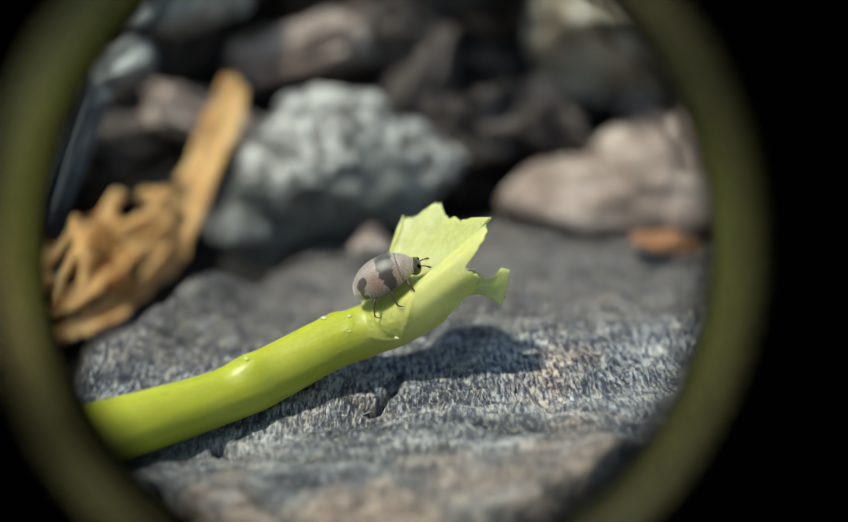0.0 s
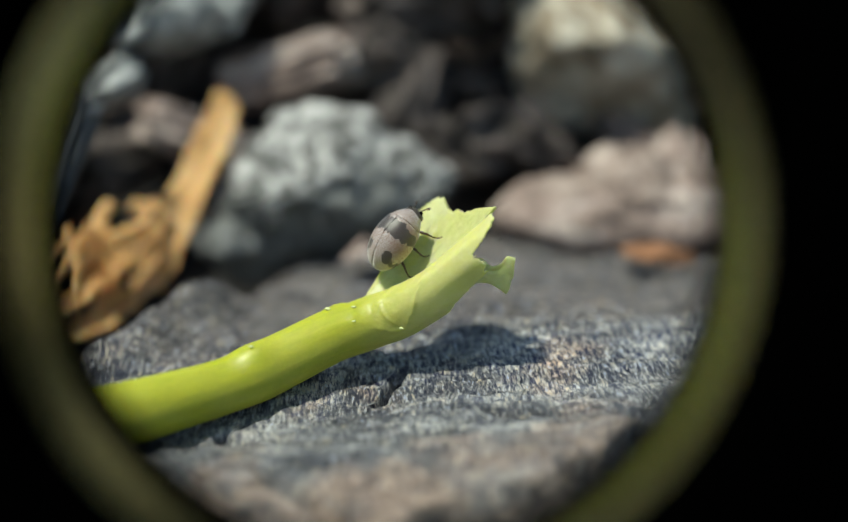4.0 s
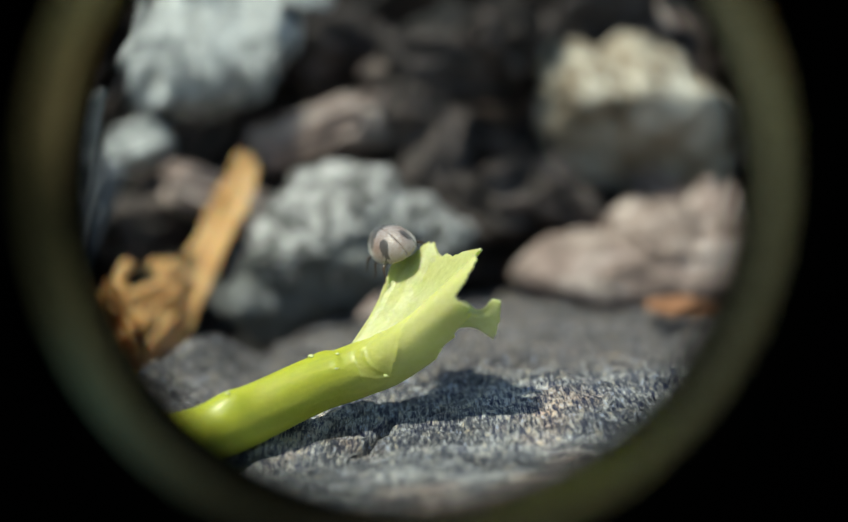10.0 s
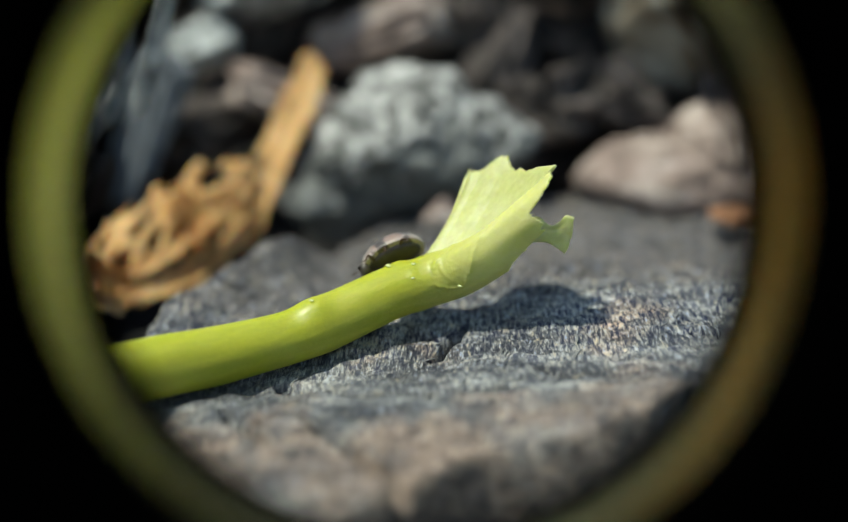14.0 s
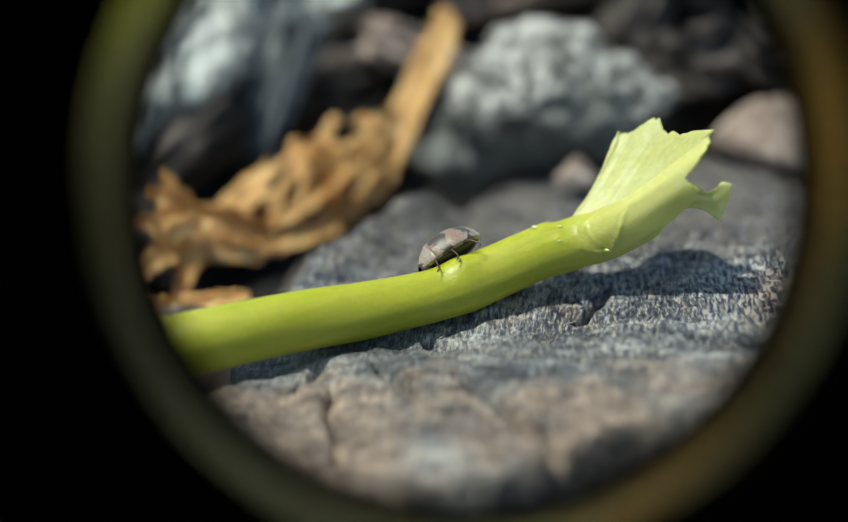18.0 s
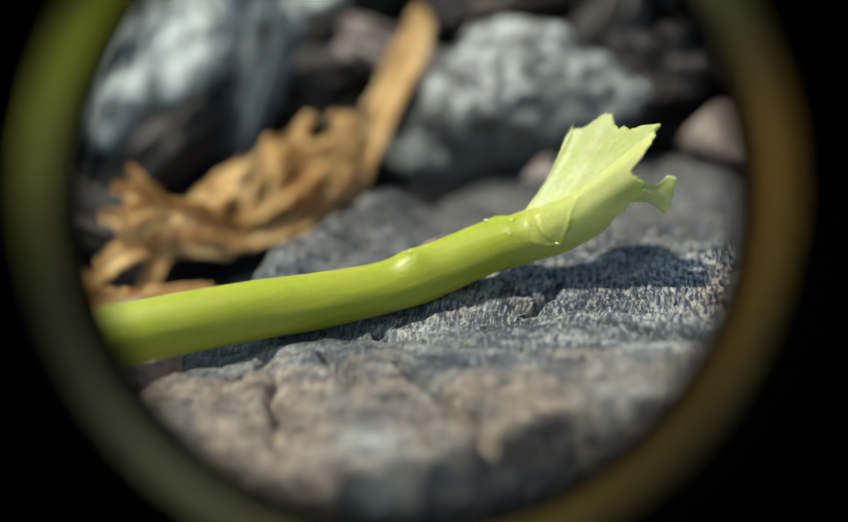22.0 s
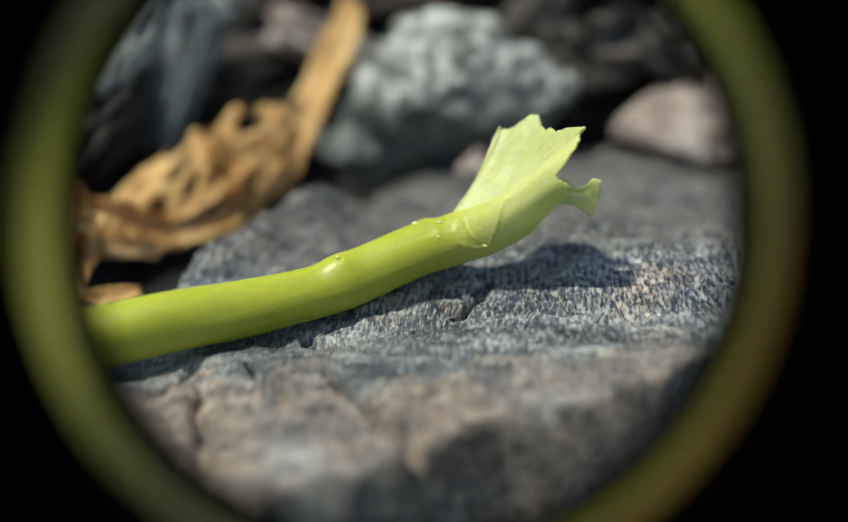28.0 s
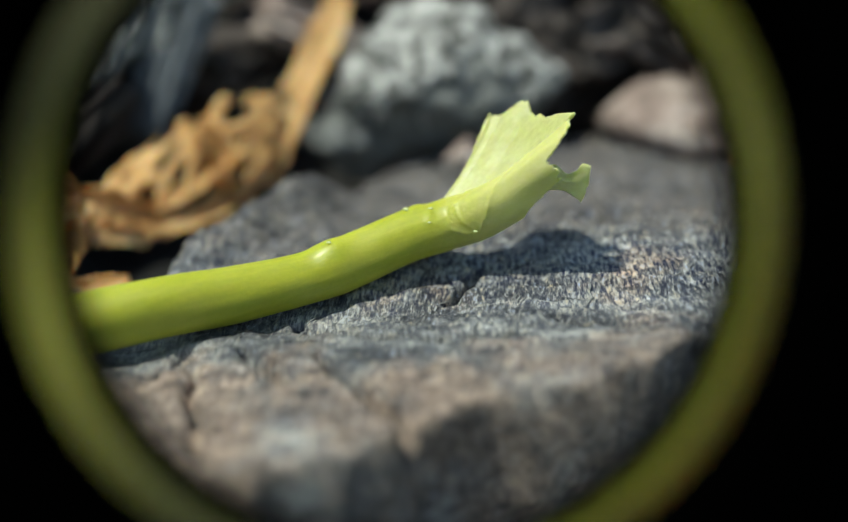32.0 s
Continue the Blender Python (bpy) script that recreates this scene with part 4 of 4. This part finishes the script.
def chips():
    """Loose dark bark chips heaped behind."""
    rng = random.Random(4)
    k = 0
    for x, y, z, s in [(0.55, 3.4, 0.5, 0.5), (1.1, 3.1, 0.25, 0.5), (0.2, 3.7, 0.75, 0.55), (-0.35, 3.6, 0.7, 0.5), (0.75, 4.0, 1.2, 0.6), (-0.2, 4.3, 1.35, 0.6), (1.3, 4.3, 1.5, 0.55),
                       (-0.9, 3.0, 0.25, 0.45), (-1.6, 3.1, 0.1, 0.5), (-2.3, 3.0, 0.1, 0.55), (1.5, 3.0, 0.2, 0.4), (2.6, 2.9, 0.05, 0.5), (0.3, 4.9, 1.9, 0.8), (-1.6, 4.6, 1.6, 0.9),
                       (1.9, 4.9, 1.9, 0.9), (-0.6, 5.2, 2.4, 0.9), (1.0, 5.4, 2.6, 0.9), (-2.6, 2.2, -0.3, 0.5), (-2.7, 1.3, -0.45, 0.5), (-1.75, 0.2, -0.65, 0.4), (3.2, 2.2, -0.1, 0.5), (-3.2, 3.6, 0.6, 0.9), (3.3, 4.4, 1.2, 0.9)]:
        k += 1
        size = (s * rng.uniform(0.8, 1.2), s * rng.uniform(0.4, 0.7), s * rng.uniform(0.3, 0.5))
        skin = MULCH if k % 4 else RED_WOOD
        chip = thing("bark_chip", slab(size, 50 + k, 0.25), skin, (x, y, z), "dark broken bark chip in a heap", "bark chip", (rng.uniform(-40, 40), rng.uniform(-40, 40), rng.uniform(0, 180)), "bark chips behind the wood")
        for q in range(3):
            layer = part("bark_layer", slab((size[0] * 0.7, size[1] * 0.26, size[2] * 0.12), 400 + 3 * k + q, 0.3), skin, chip)
            layer.matrix_local = pose(size[0] * (0.12 * q - 0.1) * CM, size[1] * (0.5 * q - 0.5) * CM, size[2] * 0.98 * CM, 0, 0, 6 * q - 5)


chips()


def heap():
    """More chips of many sizes, sloping up behind."""
    rng = random.Random(31)
    shapes = [part("bark_chip", lump((1, 0.7, 0.55), 200 + k, 0.35, 3, 1.1, 2.0, 0.25), (MULCH, RED_WOOD, RED_WOOD, MULCH, SLATE, MULCH)[k]) for k in range(6)]
    for k in range(95):
        x, y = rng.uniform(-3.6, 4.4), rng.uniform(2.9, 6.8)
        z = -0.75 + (y - 2.4) * 0.72 + rng.uniform(-0.25, 0.2)
        s = rng.uniform(0.16, 0.5)
        ob = shapes[k] if k < 6 else new("bark_chip", shapes[rng.randrange(6)].data)
        ob.matrix_world = pose(x * CM, y * CM, z * CM, rng.uniform(-60, 60), rng.uniform(-60, 60), rng.uniform(0, 360)) @ Matrix.Diagonal((s, s, s, 1))
        tagged(ob, "dark weathered bark chip in a loose heap", "bark chip", "bark chips behind the wood")


heap()

splinters()

# ---- magnifier held before the camera ----
LOUPE_D = 1.70


def loupe():
    """A short black barrel; its far rim frames the view. Local -z looks ahead, the origin at the far rim."""
    lp = tagged(new("magnifier_loupe"), "black barrel of a hand magnifier held close before the scene", "magnifier")
    prof = [(0.690, 0.0), (0.662, -0.012), (0.648, 0.0), (0.642, 0.03), (0.645, 0.10), (0.647, 0.20)]
    n = 96
    s = 1.02 * LOUPE_D / 1.70
    ring = lambda pr: ([(s * r * math.cos(2 * math.pi * k / n), s * r * math.sin(2 * math.pi * k / n), s * z) for r, z in pr for k in range(n)], [f[::-1] for f in grid_faces(len(pr), n, True)])
    part("inner_barrel", ring(prof), BARREL, lp, "polished inner wall, tinted olive for green reflections")
    part("front_lip", ring([(0.645, 0.03), (0.620, 0.02), (0.611, 0.006), (0.615, -0.008), (0.662, -0.016), (0.694, -0.004)]), BLACK, lp, "matt black rim")
    part("flange", ring([(0.647, 0.20), (0.650, 0.345), (0.95, 0.345), (0.955, 0.35), (0.95, 0.355), (0.64, 0.355)]), BLACK, lp, "matt black flange")
    part("outer_barrel", ring([(0.690, 0.0), (0.71, 0.006), (0.73, 0.04), (0.73, 0.344)]), BLACK, lp, "matt black outer wall")
    return lp


LOUPE = loupe()

# seconds; middle of the barrel's opening right of and above the line of sight, in units of its distance; degrees by which it is held askew
LOUPE_ROWS = [(0, -0.058, 0.020, -2), (3.5, -0.052, 0.040, -3), (6, -0.036, 0.07, -5), (9, -0.028, 0.092, -5), (10.5, -0.024, 0.092, -5), (11.5, -0.02, 0.06, -1), (13, -0.012, 0.058, 0), (15.5, 0.012, 0.075, 0), (16, 0.022, 0.08, 0), (17, 0.036, 0.088, -1), (18, 0.050, 0.092, -1), (19, 0.034, 0.095, -1),
              (20, 0.006, 0.09, 0), (21, -0.012, 0.08, 0), (23, -0.020, 0.07, 0), (26, -0.012, 0.045, 0), (29, -0.030, 0.05, -1), (32, -0.030, 0.05, -1)]
# seconds; beetle's place in centimetres; heading, nose-up and lean in degrees
BUG_ROWS = [
    (0, 0.177, -0.037, 0.346, -2, -29, 9),
    (0.5, 0.183, -0.041, 0.354, -3, -30, 10),
    (1, 0.191, -0.030, 0.358, -4, -30, 10),
    (1.5, 0.192, -0.041, 0.372, -6, -27, 11),
    (2, 0.206, -0.045, 0.384, 2, -32, 16),
    (2.5, 0.154, -0.026, 0.365, 25, -48, 16),
    (3, 0.120, 0.006, 0.367, 26, -49, 20),
    (3.5, 0.151, 0.033, 0.403, 35, -55, 18),
    (4.5, 0.250, 0.102, 0.477, 11, -43, 23),
    (5.5, 0.338, 0.131, 0.515, 2, -29, 6),
    (6, 0.376, 0.129, 0.567, -7, -11, 5),
    (6.5, 0.396, 0.185, 0.553, -7, -2, 6),
    (7, 0.414, 0.142, 0.548, -6, 3, 5),
    (7.5, 0.430, 0.156, 0.583, 5, 2, 6),
    (8, 0.390, 0.176, 0.583, 22, -8, 5),
    (8.5, 0.354, 0.177, 0.522, 69, -33, -2),
    (9, 0.316, 0.180, 0.519, 69, -32, -5),
    (9.5, 0.271, 0.216, 0.522, 77, -25, -14),
    (10, 0.241, 0.279, 0.538, 115, -2, -30),
    (10.3, 0.201, 0.288, 0.456, 147, 58, -37),
    (10.5, 0.159, 0.277, 0.398, 165, 64, -17),
    (10.7, 0.084, 0.216, 0.273, 170, 65, -5),
    (11, 0.043, 0.146, 0.264, -169, 65, 48),
    (11.3, 0.059, 0.123, 0.231, -171, 56, 61),
    (11.5, 0.033, 0.121, 0.229, -172, 52, 65),
    (11.7, 0.023, 0.113, 0.225, -174, 49, 66),
    (12, 0.004, 0.077, 0.161, -177, 41, 68),
    (12.5, -0.018, 0.069, 0.152, -179, 37, 68),
    (13, -0.027, 0.078, 0.174, 180, 34, 65),
    (13.5, -0.046, 0.076, 0.176, -175, 28, 66),
    (14.5, -0.094, 0.001, 0.197, -168, 22, 62),
    (15.5, -0.168, -0.057, 0.209, -161, 19, 59),
    (16, -0.203, -0.078, 0.211, -159, 19, 59),
    (16.5, -0.259, -0.099, 0.185, -159, 20, 59),
    (17, -0.337, -0.151, 0.167, -157, 22, 57),
    (17.5, -0.403, -0.174, 0.134, -151, 24, 44),
    (18, -0.399, -0.189, 0.112, -148, 21, 48),
    (18.5, -0.448, -0.195, 0.112, -147, 20, 49),
    (19, -0.355, -0.149, 0.126, -125, 20, 32),
    (19.3, -0.370, -0.108, 0.115, -89, -6, 10),
    (19.5, -0.359, -0.093, 0.119, -42, -24, -5),
    (20, -0.330, -0.085, 0.078, 15, -20, -60),
    (20.5, -0.280, -0.070, 0.072, 19, -18, -64),
    (21, -0.286, -0.087, 0.048, 17, -18, -66),
    (22, -0.252, -0.101, 0.034, 17, -19, -68),
    (23, -0.244, -0.072, 0.042, 16, -19, -66),
    (23.5, -0.194, -0.056, 0.072, 16, -19, -66),
    (24, -0.128, -0.034, 0.064, 16, -20, -68),
    (24.5, -0.137, -0.098, 0.04, 28, -17, -65),
    (26, -0.12, 0.06, -0.035, 17, 0, 0),
    (32, -0.11, 0.06, -0.035, 17, 0, 0),
]


def motions():
    """The beetle's walk and the magnifier, which is held with the camera."""
    ts = [r[0] for r in LOUPE_ROWS]
    rows = []
    for row in ROWS:
        u = np.interp(row[0], ts, [r[1] for r in LOUPE_ROWS])
        v = np.interp(row[0], ts, [r[2] for r in LOUPE_ROWS])
        askew = np.interp(row[0], ts, [r[3] for r in LOUPE_ROWS])
        rows.append((row[0], eye_pose(row) @ pose(u * LOUPE_D * CM, v * LOUPE_D * CM, -LOUPE_D * CM, 0, askew, 0)))
    walk(LOUPE, rows)
    walk(BUG, [(t, pose(x * CM, y * CM, z * CM, lean, nose, turn)) for t, x, y, z, turn, nose, lean in BUG_ROWS])


motions()
